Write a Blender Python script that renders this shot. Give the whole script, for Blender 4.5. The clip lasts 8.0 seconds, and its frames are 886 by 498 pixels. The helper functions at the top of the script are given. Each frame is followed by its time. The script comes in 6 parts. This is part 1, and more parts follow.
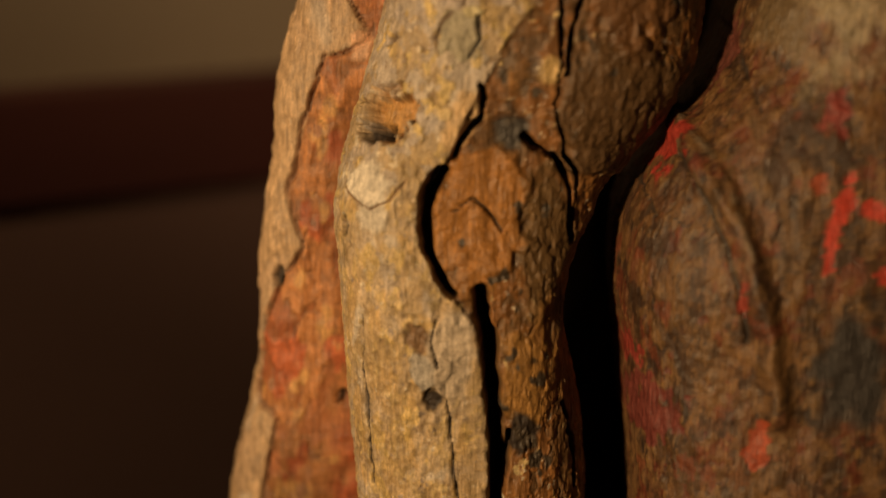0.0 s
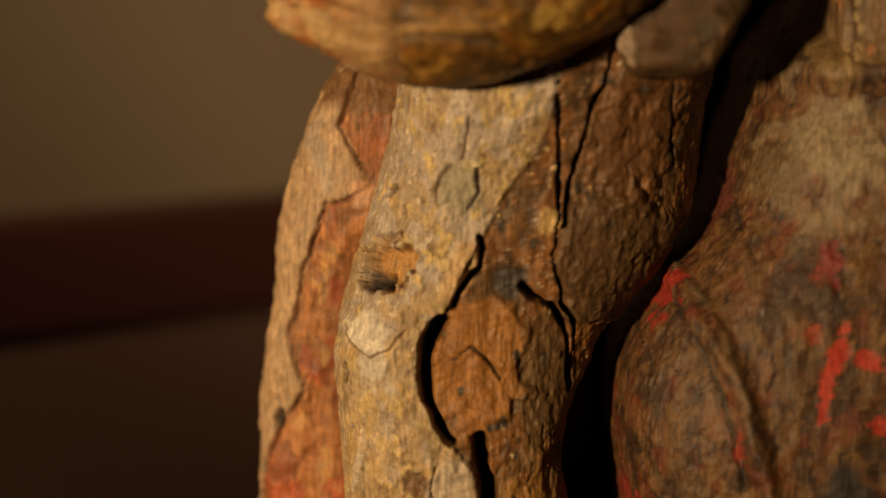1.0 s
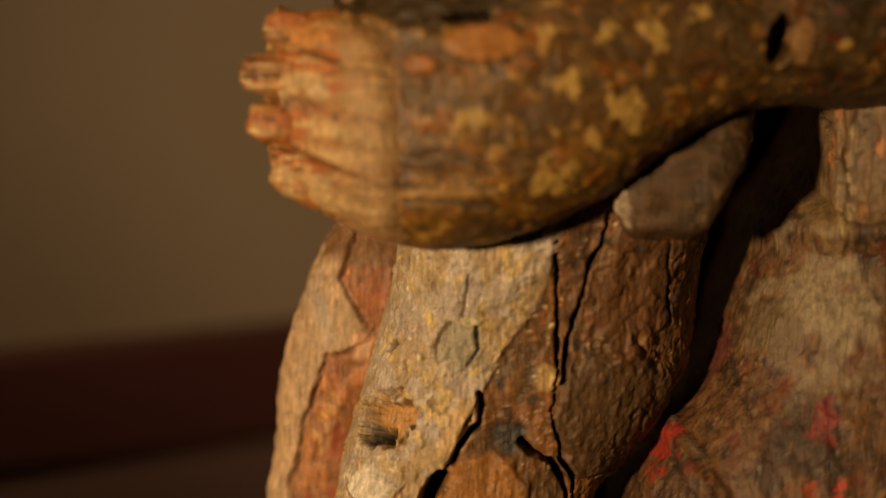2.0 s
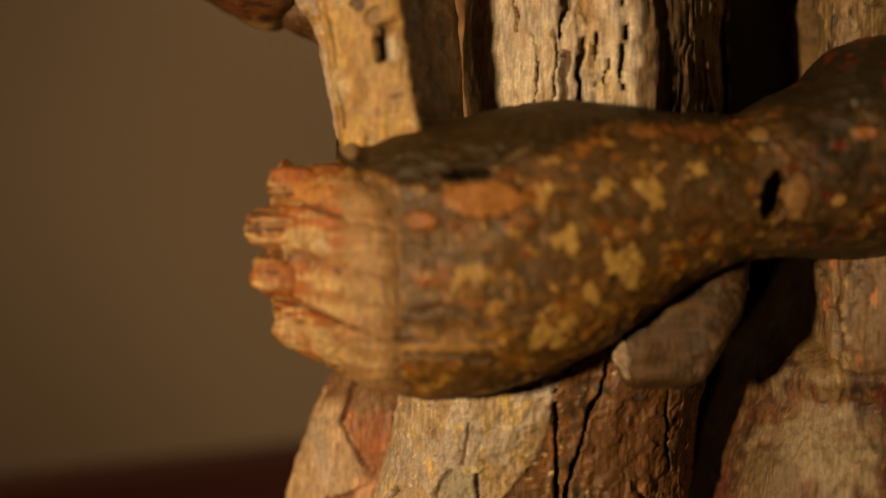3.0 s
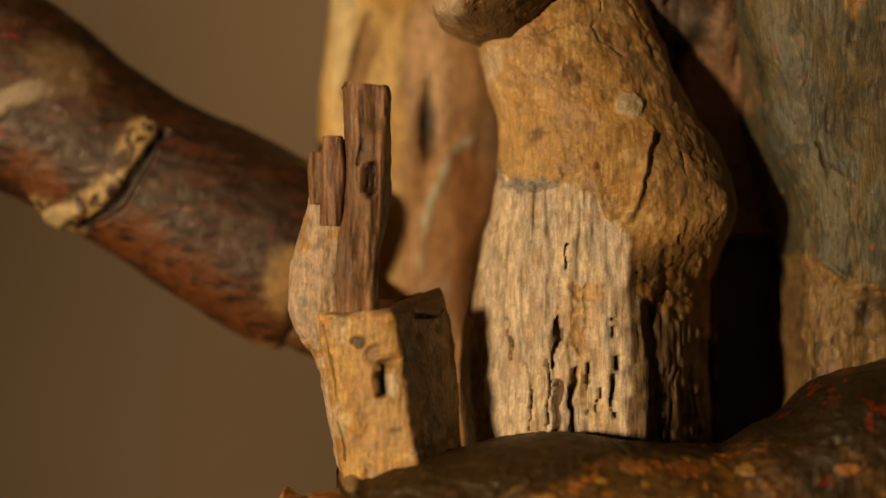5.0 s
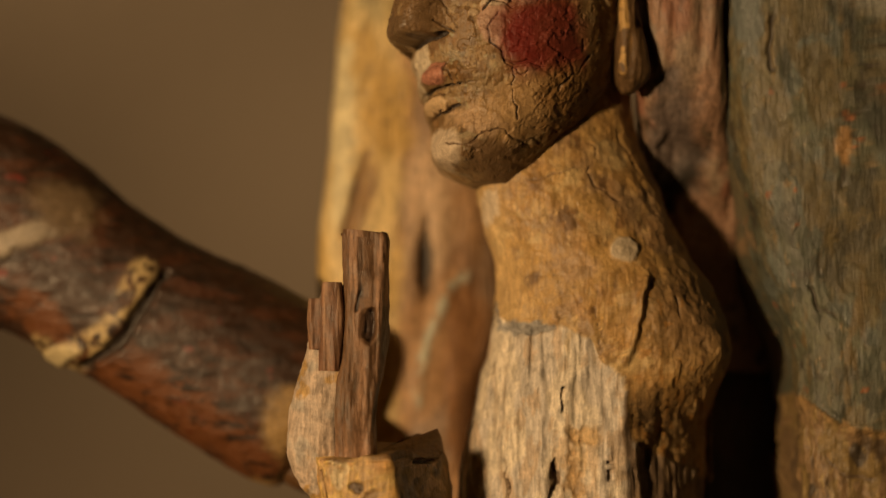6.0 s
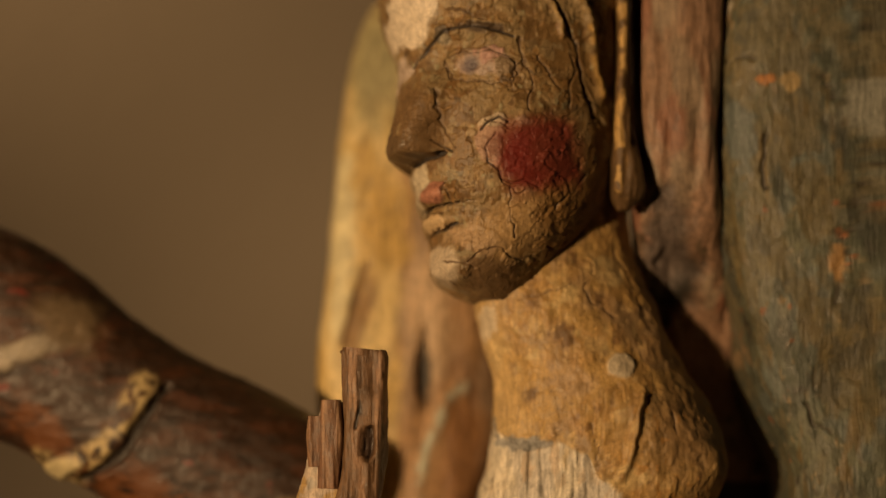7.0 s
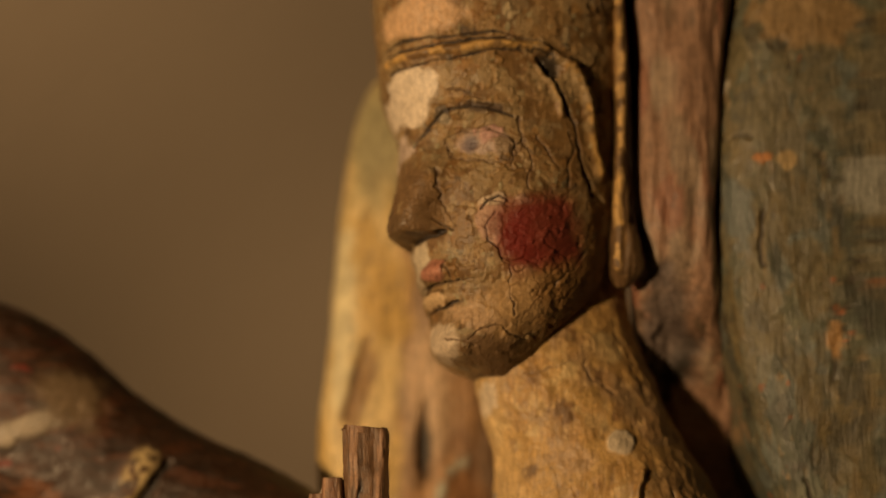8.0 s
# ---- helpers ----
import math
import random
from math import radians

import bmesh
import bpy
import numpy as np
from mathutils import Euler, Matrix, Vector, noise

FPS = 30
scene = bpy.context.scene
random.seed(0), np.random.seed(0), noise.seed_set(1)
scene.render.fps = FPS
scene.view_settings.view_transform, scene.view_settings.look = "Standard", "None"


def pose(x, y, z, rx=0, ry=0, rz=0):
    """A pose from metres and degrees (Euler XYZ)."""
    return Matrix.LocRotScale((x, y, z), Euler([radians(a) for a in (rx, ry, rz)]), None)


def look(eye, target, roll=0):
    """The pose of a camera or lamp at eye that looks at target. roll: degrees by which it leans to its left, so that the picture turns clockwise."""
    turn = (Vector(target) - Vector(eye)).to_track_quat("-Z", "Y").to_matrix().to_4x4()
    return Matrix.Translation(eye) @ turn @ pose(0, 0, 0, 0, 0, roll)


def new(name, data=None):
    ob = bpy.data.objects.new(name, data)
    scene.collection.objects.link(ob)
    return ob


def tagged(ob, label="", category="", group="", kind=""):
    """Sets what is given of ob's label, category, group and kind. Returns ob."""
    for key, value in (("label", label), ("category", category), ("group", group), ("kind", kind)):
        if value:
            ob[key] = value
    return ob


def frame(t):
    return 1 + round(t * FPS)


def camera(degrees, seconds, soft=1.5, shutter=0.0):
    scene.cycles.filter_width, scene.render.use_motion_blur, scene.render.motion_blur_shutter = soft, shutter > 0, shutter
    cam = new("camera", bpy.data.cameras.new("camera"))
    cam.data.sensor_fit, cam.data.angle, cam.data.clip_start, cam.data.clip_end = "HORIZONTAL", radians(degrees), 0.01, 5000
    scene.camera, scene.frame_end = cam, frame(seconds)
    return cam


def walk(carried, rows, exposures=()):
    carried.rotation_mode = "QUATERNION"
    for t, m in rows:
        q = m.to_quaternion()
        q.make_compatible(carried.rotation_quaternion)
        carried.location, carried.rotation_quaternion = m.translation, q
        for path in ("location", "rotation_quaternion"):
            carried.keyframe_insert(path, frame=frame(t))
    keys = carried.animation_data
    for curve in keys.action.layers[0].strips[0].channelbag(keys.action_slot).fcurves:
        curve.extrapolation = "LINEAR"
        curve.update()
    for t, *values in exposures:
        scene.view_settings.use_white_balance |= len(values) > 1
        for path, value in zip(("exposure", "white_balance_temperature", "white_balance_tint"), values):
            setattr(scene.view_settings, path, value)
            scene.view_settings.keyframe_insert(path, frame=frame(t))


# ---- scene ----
cam = camera(30.0, 8.0, soft=1.5)
cam.data.dof.use_dof = True
cam.data.dof.focus_distance = 0.546
cam.data.dof.aperture_fstop = 3.0
EYE = 1.3
PATH = [
    (0, -0.00003, -0.00000, -0.00000, -13.162, 0.102, 0.017),
    (0.5, -0.00020, -0.00201, 0.00813, -11.623, 0.084, 0.012),
    (1, -0.00010, -0.00383, 0.01924, -9.970, 0.068, 0.005),
    (1.5, -0.00009, -0.00577, 0.03020, -8.327, 0.058, 0.004),
    (3, -0.00040, -0.01345, 0.05895, -3.521, 0.041, 0.014),
    (3.5, -0.00018, -0.01712, 0.06820, -1.881, 0.032, 0.009),
    (4, 0.00002, -0.02128, 0.07766, -0.195, 0.021, 0.001),
    (4.5, -0.00014, -0.02643, 0.08983, 1.575, 0.007, 0.005),
    (5, 0.00006, -0.03168, 0.10183, 3.288, -0.013, 0.012),
    (6.5, 0.00048, -0.04394, 0.12807, 7.591, -0.087, 0.004),
    (7, 0.00054, -0.04805, 0.13459, 8.805, -0.105, 0.020),
    (7.5, 0.00040, -0.05124, 0.13894, 9.833, -0.116, 0.048),
    (8, 0.00011, -0.05402, 0.14116, 10.743, -0.122, 0.079),
]
walk(cam, [(t, pose(x, y, EYE + z, 90 + pitch, roll, yaw)) for t, x, y, z, pitch, yaw, roll in PATH])

# ---- world and lamps ----
world = bpy.data.worlds.new("world")
scene.world = world
world.use_nodes = True
world.node_tree.nodes["Background"].inputs[0].default_value = (1.0, 0.7, 0.42, 1)
world.node_tree.nodes["Background"].inputs[1].default_value = 0.012


def spot_lamp(name, eye, target, degrees, blend, watts, colour):
    lamp = bpy.data.lights.new(name, "SPOT")
    lamp.energy, lamp.color, lamp.shadow_soft_size = watts, colour, 0.06
    lamp.spot_size, lamp.spot_blend = radians(degrees), blend
    new(name, lamp).matrix_world = look(eye, target)


WARM = (1.0, 0.64, 0.315)
spot_lamp("gallery_spot", (-0.86, -0.62, EYE + 0.12), (0.04, 0.54, EYE + 0.09), 32, 0.45, 78, WARM)
# two unseen fill lamps, added to brighten the wall and its dado
spot_lamp("wall_fill", (-0.75, -0.2, 2.3), (-0.24, 0.80, 1.98), 42, 0.9, 92, WARM)
spot_lamp("dado_fill", (-0.75, -0.2, 2.3), (-0.36, 0.73, 1.20), 33, 0.9, 44, WARM)
scene.view_settings.exposure = 0.0

# ---- noise and mesh tools ----


TWIST = np.array(Euler((0.7, 0.5, 0.9)).to_matrix())
TABLE = np.random.RandomState(7).uniform(-1, 1, 64**3).astype(np.float32)


def lattice(p, seed):
    """Smooth value noise, -1 to 1, for an (n, 3) array."""
    p = p + (seed * 7.31) % 61
    i = np.floor(p).astype(np.int32)
    f = (p - i).astype(np.float32)
    f = f * f * f * (f * (f * 6 - 15) + 10)
    x0, y0, z0 = (i[:, 0] & 63) * 4096, (i[:, 1] & 63) * 64, i[:, 2] & 63
    x1, y1, z1 = ((i[:, 0] + 1) & 63) * 4096, ((i[:, 1] + 1) & 63) * 64, (i[:, 2] + 1) & 63
    fx, fy, fz = f[:, 0], f[:, 1], f[:, 2]

    def across(y, z):
        a, b = TABLE[x0 + y + z], TABLE[x1 + y + z]
        return a + (b - a) * fx

    low = across(y0, z0)
    low = low + (across(y1, z0) - low) * fy
    high = across(y0, z1)
    high = high + (across(y1, z1) - high) * fy
    return low + (high - low) * fz


def fractal(p, size, seed, octaves=3):
    """Noise with features of about that size in metres; size may differ along x, y and z."""
    q, total, weight = p / np.asarray(size, float) @ TWIST, np.zeros(len(p)), 1.0
    for n in range(octaves):
        total += weight * lattice(q + 17.3 * n, seed + n)
        weight *= 0.55
        q = q @ TWIST * 2
    return total


def step(v, low, high):
    s = np.clip((v - low) / (high - low), 0, 1)
    return s * s * (3 - 2 * s)


def glide(knots, values, at):
    """A smooth curve through the values at the knots (rising), read at the places given."""
    k, v = np.asarray(knots, float), np.asarray(values, float)
    slope = np.gradient(v, k, axis=0) if len(k) > 2 else np.repeat((np.diff(v, axis=0) / np.diff(k)[:, None]), 2, axis=0)
    j = np.clip(np.searchsorted(k, at) - 1, 0, len(k) - 2)
    h = (k[j + 1] - k[j])[:, None]
    s = ((at - k[j]) / h[:, 0])[:, None]
    return (v[j] * (2 * s**3 - 3 * s**2 + 1) + v[j + 1] * (3 * s**2 - 2 * s**3)
            + slope[j] * h * (s**3 - 2 * s**2 + s) + slope[j + 1] * h * (s**3 - s**2))


def ring(nu):
    """Angles round a section, closer together on the side that faces -y."""
    s = np.linspace(-1, 1, nu, endpoint=False)
    return np.where(np.abs(s) < 0.8, s / 0.8 * 1.75, np.sign(s) * (1.75 + (np.abs(s) - 0.8) / 0.2 * (math.pi - 1.75)))


def power(v, e):
    return np.sign(v) * np.abs(v) ** (2 / e)


def upright(rows, nu, nv):
    """A body of level sections. rows: z, left x, right x, middle y, half depth, squareness, where its ridge lies (-1 to 1)."""
    rows = sorted(rows)
    z = np.linspace(rows[0][0], rows[-1][0], nv)
    s = glide([r[0] for r in rows], [r[1:] for r in rows], z)
    a = ring(nu)
    e, k = s[:, 4:5], s[:, 5:6]
    across = power(np.sin(a)[None, :], e)
    across = across + k * (1 - across**2)
    x = (s[:, 0:1] + s[:, 1:2]) / 2 + (s[:, 1:2] - s[:, 0:1]) / 2 * across
    y = s[:, 2:3] - s[:, 3:4] * power(np.cos(a)[None, :], e)
    return np.stack([x, y, np.broadcast_to(z[:, None], x.shape)], 2)


def lying(rows, nu, nv):
    """A body of sections across x. rows: x, low z, high z, middle y, half depth, squareness, ridge."""
    rows = sorted(rows)
    x = np.linspace(rows[0][0], rows[-1][0], nv)
    s = glide([r[0] for r in rows], [r[1:] for r in rows], x)
    a = ring(nu)
    e, k = s[:, 4:5], s[:, 5:6]
    across = power(np.sin(a)[None, :], e)
    across = across + k * (1 - across**2)
    z = (s[:, 0:1] + s[:, 1:2]) / 2 - (s[:, 1:2] - s[:, 0:1]) / 2 * across
    y = s[:, 2:3] - s[:, 3:4] * power(np.cos(a)[None, :], e)
    return np.stack([np.broadcast_to(x[:, None], z.shape), y, z], 2)


def bar(rows, nu, nv):
    """A body along any line. rows: x, y, z, half width, half depth, squareness."""
    k = np.arange(len(rows), dtype=float)
    s = glide(k, rows, np.linspace(0, len(rows) - 1, nv))
    c = s[:, :3]
    t = np.gradient(c, axis=0)
    t /= np.linalg.norm(t, axis=1)[:, None]
    side = np.cross(t, (0.0, 1.0, 0.0))
    side /= np.linalg.norm(side, axis=1)[:, None]
    deep = np.cross(side, t)
    deep *= np.sign(deep[:, 1:2])
    a = ring(nu)
    e = s[:, 5:6]
    u, v = s[:, 3:4] * power(np.sin(a)[None, :], e), -s[:, 4:5] * power(np.cos(a)[None, :], e)
    return c[:, None] + u[:, :, None] * side[:, None] + v[:, :, None] * deep[:, None]


class Carving:
    """One carved surface: a grid that closes round u, cut and coloured in numpy."""

    def __init__(self, grid, base):
        self.nv, self.nu = grid.shape[:2]
        self.rest = grid.reshape(-1, 3).copy()
        self.p = self.rest.copy()
        self.c = np.tile(np.array(base, float), (len(self.p), 1))
        self.crackle = np.full(len(self.p), 0.1)
        self.turn()

    def turn(self):
        g = self.p.reshape(self.nv, self.nu, 3)
        du = np.roll(g, -1, 1) - np.roll(g, 1, 1)
        dv = np.gradient(g, axis=0)
        n = np.cross(du, dv).reshape(-1, 3)
        n /= np.linalg.norm(n, axis=1)[:, None] + 1e-12
        middle = g.mean(1, keepdims=True)
        if np.sum(n * (g - middle).reshape(-1, 3)) < 0:
            n = -n
            self.flip = True
        else:
            self.flip = False
        self.n = n
        self.front = step(-n[:, 1], -0.15, 0.2)

    def push(self, d):
        self.p += self.n * np.asarray(d)[:, None]
        return self

    def rough(self, size, amount, seed, octaves=3):
        return self.push(amount * fractal(self.rest, size, seed, octaves))

    def tint(self, colour, mask):
        self.c += (np.array(colour) - self.c) * np.clip(mask, 0, 1)[:, None]
        return self

    def layer(self, colour, size, low, high, seed, lift=0.0, octaves=3):
        """Patches of a colour where noise passes from low to high, raised as a layer of paint."""
        m = step(fractal(self.rest, size, seed, octaves), low, high)
        if lift:
            self.push(lift * m)
        return self.tint(colour, m)

    def near(self, x0, x1, z0, z1):
        """The front vertices inside a window of x and z."""
        x, z = self.rest[:, 0], self.rest[:, 2]
        return np.flatnonzero((x > x0) & (x < x1) & (z > z0) & (z < z1) & (self.front > 0))

    def flake(self, size, seed, lift=0.0003, level=0.15, where=None, colour=None):
        """Layers of paint that end in a sharp torn edge."""
        m = step(fractal(self.rest, size, seed, 4), level, level + 0.05)
        m = m if where is None else m * where
        self.push(lift * m)
        return self if colour is None else self.tint(colour, m * 0.6)

    def far(self, line, jitter, reach, seed=5):
        """Distance in (x, z) from a line of points, with an unsteady hand, for the vertices within reach."""
        q = np.array(line)
        pad = reach + 2 * jitter
        i = self.near(q[:, 0].min() - pad, q[:, 0].max() + pad, q[:, 1].min() - pad, q[:, 1].max() + pad)
        p = self.rest[i]
        q = p[:, [0, 2]].copy()
        if jitter and len(i):
            q[:, 0] += jitter * fractal(p, 0.006, seed, 3)
            q[:, 1] += jitter * fractal(p, 0.006, seed + 40, 3)
        best = np.full(len(q), 9.0)
        for a, b in zip(line, line[1:]):
            a, b = np.array(a), np.array(b)
            ab = b - a
            s = np.clip(((q - a) @ ab) / (ab @ ab + 1e-12), 0, 1)
            best = np.minimum(best, np.linalg.norm(q - a - s[:, None] * ab, axis=1))
        return i, best

    def lift_at(self, i, d):
        self.p[i] += self.n[i] * np.asarray(d)[:, None]

    def tint_at(self, i, colour, mask):
        self.c[i] += (np.array(colour) - self.c[i]) * np.clip(mask, 0, 1)[:, None]

    def crack(self, line, width, depth, jitter=0.0008, dark=None, seed=5):
        i, d = self.far(line, jitter, width, seed)
        w = width * (0.75 + 0.45 * fractal(self.rest[i], 0.008, seed + 9, 2))
        m = (1 - step(d, w * 0.3, w)) * self.front[i]
        self.lift_at(i, -depth * m)
        if dark is not None:
            self.tint_at(i, dark, m)
        return self

    def ridge(self, line, width, height, colour=None, jitter=0.0006, seed=8):
        i, d = self.far(line, jitter, width * 3, seed)
        self.lift_at(i, height * np.exp(-((d / width) ** 2)) * self.front[i])
        if colour is not None:
            worn = step(fractal(self.rest[i], 0.004, seed + 5, 3), -0.5, 0.2)
            self.tint_at(i, colour, (1 - step(d, width * 0.4, width * 1.1)) * self.front[i] * worn)
        return self

    def patch(self, x, z, rx, rz, colour=None, lift=0.0, ragged=0.25, soft=0.25, seed=3, lean=0.0, grain=0.007):
        """An uneven spot: flaked paint, a knot, a dent (lift below zero)."""
        r = max(rx, rz) * (1 + soft + 2 * ragged)
        i = self.near(x - r, x + r, z - r, z + r)
        p = self.rest[i]
        dx, dz = p[:, 0] - x, p[:, 2] - z
        ca, sa = math.cos(radians(lean)), math.sin(radians(lean))
        d = np.hypot((dx * ca + dz * sa) / rx, (-dx * sa + dz * ca) / rz)
        d = d + ragged * fractal(p, min(grain, 1.2 * min(rx, rz)), seed, 3)
        m = (1 - step(d, 1 - soft, 1 + soft)) * self.front[i]
        if lift:
            self.lift_at(i, lift * m)
        if colour is not None:
            self.tint_at(i, colour, m)
        return self

    def cells(self, size, seed, warp=0.35):
        """Ragged cells: a random number for each vertex's cell, another one, and the distance to the cell's border."""
        q = self.rest / np.asarray(size, float)
        q = q + warp * np.stack([fractal(q, 0.8, seed + n, 4) for n in (1, 2, 3)], 1)
        base = np.floor(q).astype(np.int32)
        best, second = np.full(len(q), 9.0), np.full(len(q), 9.0)
        mine = np.zeros(len(q), np.int32)
        for corner in np.ndindex(3, 3, 3):
            j = base + np.array(corner, np.int32) - 1
            code = ((j[:, 0] * 7919 + j[:, 1] * 104729 + j[:, 2] * 1299709 + seed * 613) & 0x3FFFF)
            spot = np.stack([TABLE[(code + k) & 0x3FFFF] for k in (0, 5003, 90017)], 1) * 0.5 + 0.5
            d = np.linalg.norm(j + spot - q, axis=1)
            closer = d < best
            second = np.where(closer, best, np.minimum(second, d))
            mine = np.where(closer, code, mine)
            best = np.where(closer, d, best)
        return TABLE[(mine * 3 + 11) & 0x3FFFF] * 0.5 + 0.5, TABLE[(mine * 5 + 77) & 0x3FFFF] * 0.5 + 0.5, second - best

    def plates(self, size, seed, lift=0.0003, keep=0.7, under=None, where=1.0, vary=0.3, seam=0.35, warp=0.35):
        """Paint broken into plates: some have fallen off and show the layer below, the others curl a little and differ in tone."""
        r, tone, edge = self.cells(size, seed, warp)
        kept = np.where(r < keep, 1.0, 0.0) * step(edge, 0.0, 0.05)
        where = np.broadcast_to(np.asarray(where, float), r.shape)
        self.push(lift * (0.35 + 0.65 * tone) * kept * where)
        self.c *= (1 + vary * (tone - 0.5) * where)[:, None]
        self.c *= (1 - seam * (1 - step(edge, 0.015, 0.06)) * step(tone, 0.35, 0.6) * where)[:, None]
        if under is not None:
            self.tint(under, (1 - kept) * where * step(edge, 0.0, 0.05) * 0.75)
        return self

    def dome(self, x, z, rx, rz, way):
        dx, dz = (self.rest[:, 0] - x) / rx, (self.rest[:, 2] - z) / rz
        m = np.exp(-(dx**2 + dz**2)) * self.front
        self.p += m[:, None] * np.array(way)
        return self


def joined(name, carvings, material):
    """One mesh out of carved surfaces, with their colours kept as an attribute."""
    verts, faces, cols, craze, at = [], [], [], [], 0
    for c in carvings:
        nv, nu = c.nv, c.nu
        i = np.arange(nv * nu).reshape(nv, nu)
        a, b = i[:-1], i[1:]
        q = np.stack([a, np.roll(a, -1, 1), np.roll(b, -1, 1), b], 2).reshape(-1, 4)
        ends = []
        for row, way in ((0, -1), (-1, 1)):
            centre = c.p.reshape(nv, nu, 3)[row].mean(0)
            tip = nv * nu + len(ends)
            ends.append(centre)
            r = i[row]
            t = np.stack([r, np.roll(r, -1), np.full(nu, tip), np.full(nu, tip)], 1)
            q = np.concatenate([q, t if way > 0 else t[:, [1, 0, 2, 3]]])
        if c.flip:
            q = q[:, [1, 0, 3, 2]]
        verts += [c.p, np.array(ends)]
        cols += [c.c, c.c[:1], c.c[-1:]]
        craze += [c.crackle, c.crackle[:1], c.crackle[-1:]]
        faces.append(q + at)
        at += nv * nu + 2
    v, q, col = np.concatenate(verts), np.concatenate(faces), np.concatenate(cols)
    tri = (q[:, 2] == q[:, 3]) | (q[:, 0] == q[:, 3])
    loops = np.concatenate([q[~tri].ravel(), np.where((q[tri, 2] == q[tri, 3])[:, None], q[tri][:, :3], q[tri][:, [0, 1, 2]]).ravel()])
    sizes = np.concatenate([np.full((~tri).sum(), 4), np.full(tri.sum(), 3)])
    mesh = bpy.data.meshes.new(name)
    mesh.vertices.add(len(v))
    mesh.vertices.foreach_set("co", v.ravel())
    mesh.loops.add(len(loops))
    mesh.loops.foreach_set("vertex_index", loops.astype(np.int32))
    mesh.polygons.add(len(sizes))
    mesh.polygons.foreach_set("loop_start", np.concatenate([[0], np.cumsum(sizes)[:-1]]).astype(np.int32))
    mesh.polygons.foreach_set("use_smooth", np.ones(len(sizes), bool))
    tone = mesh.color_attributes.new("pigment", "FLOAT_COLOR", "POINT")
    tone.data.foreach_set("color", np.concatenate([np.clip(col, 0.004, 0.9), np.ones((len(col), 1))], 1).ravel())
    fine = mesh.attributes.new("crackle", "FLOAT", "POINT")
    fine.data.foreach_set("value", np.concatenate(craze).astype(np.float32))
    mesh.update(calc_edges=True)
    mesh.materials.append(material)
    return new(name, mesh)


# ---- materials ----


def nodes_of(name):
    m = bpy.data.materials.new(name)
    m.use_nodes = True
    return m, m.node_tree, m.node_tree.nodes["Principled BSDF"]


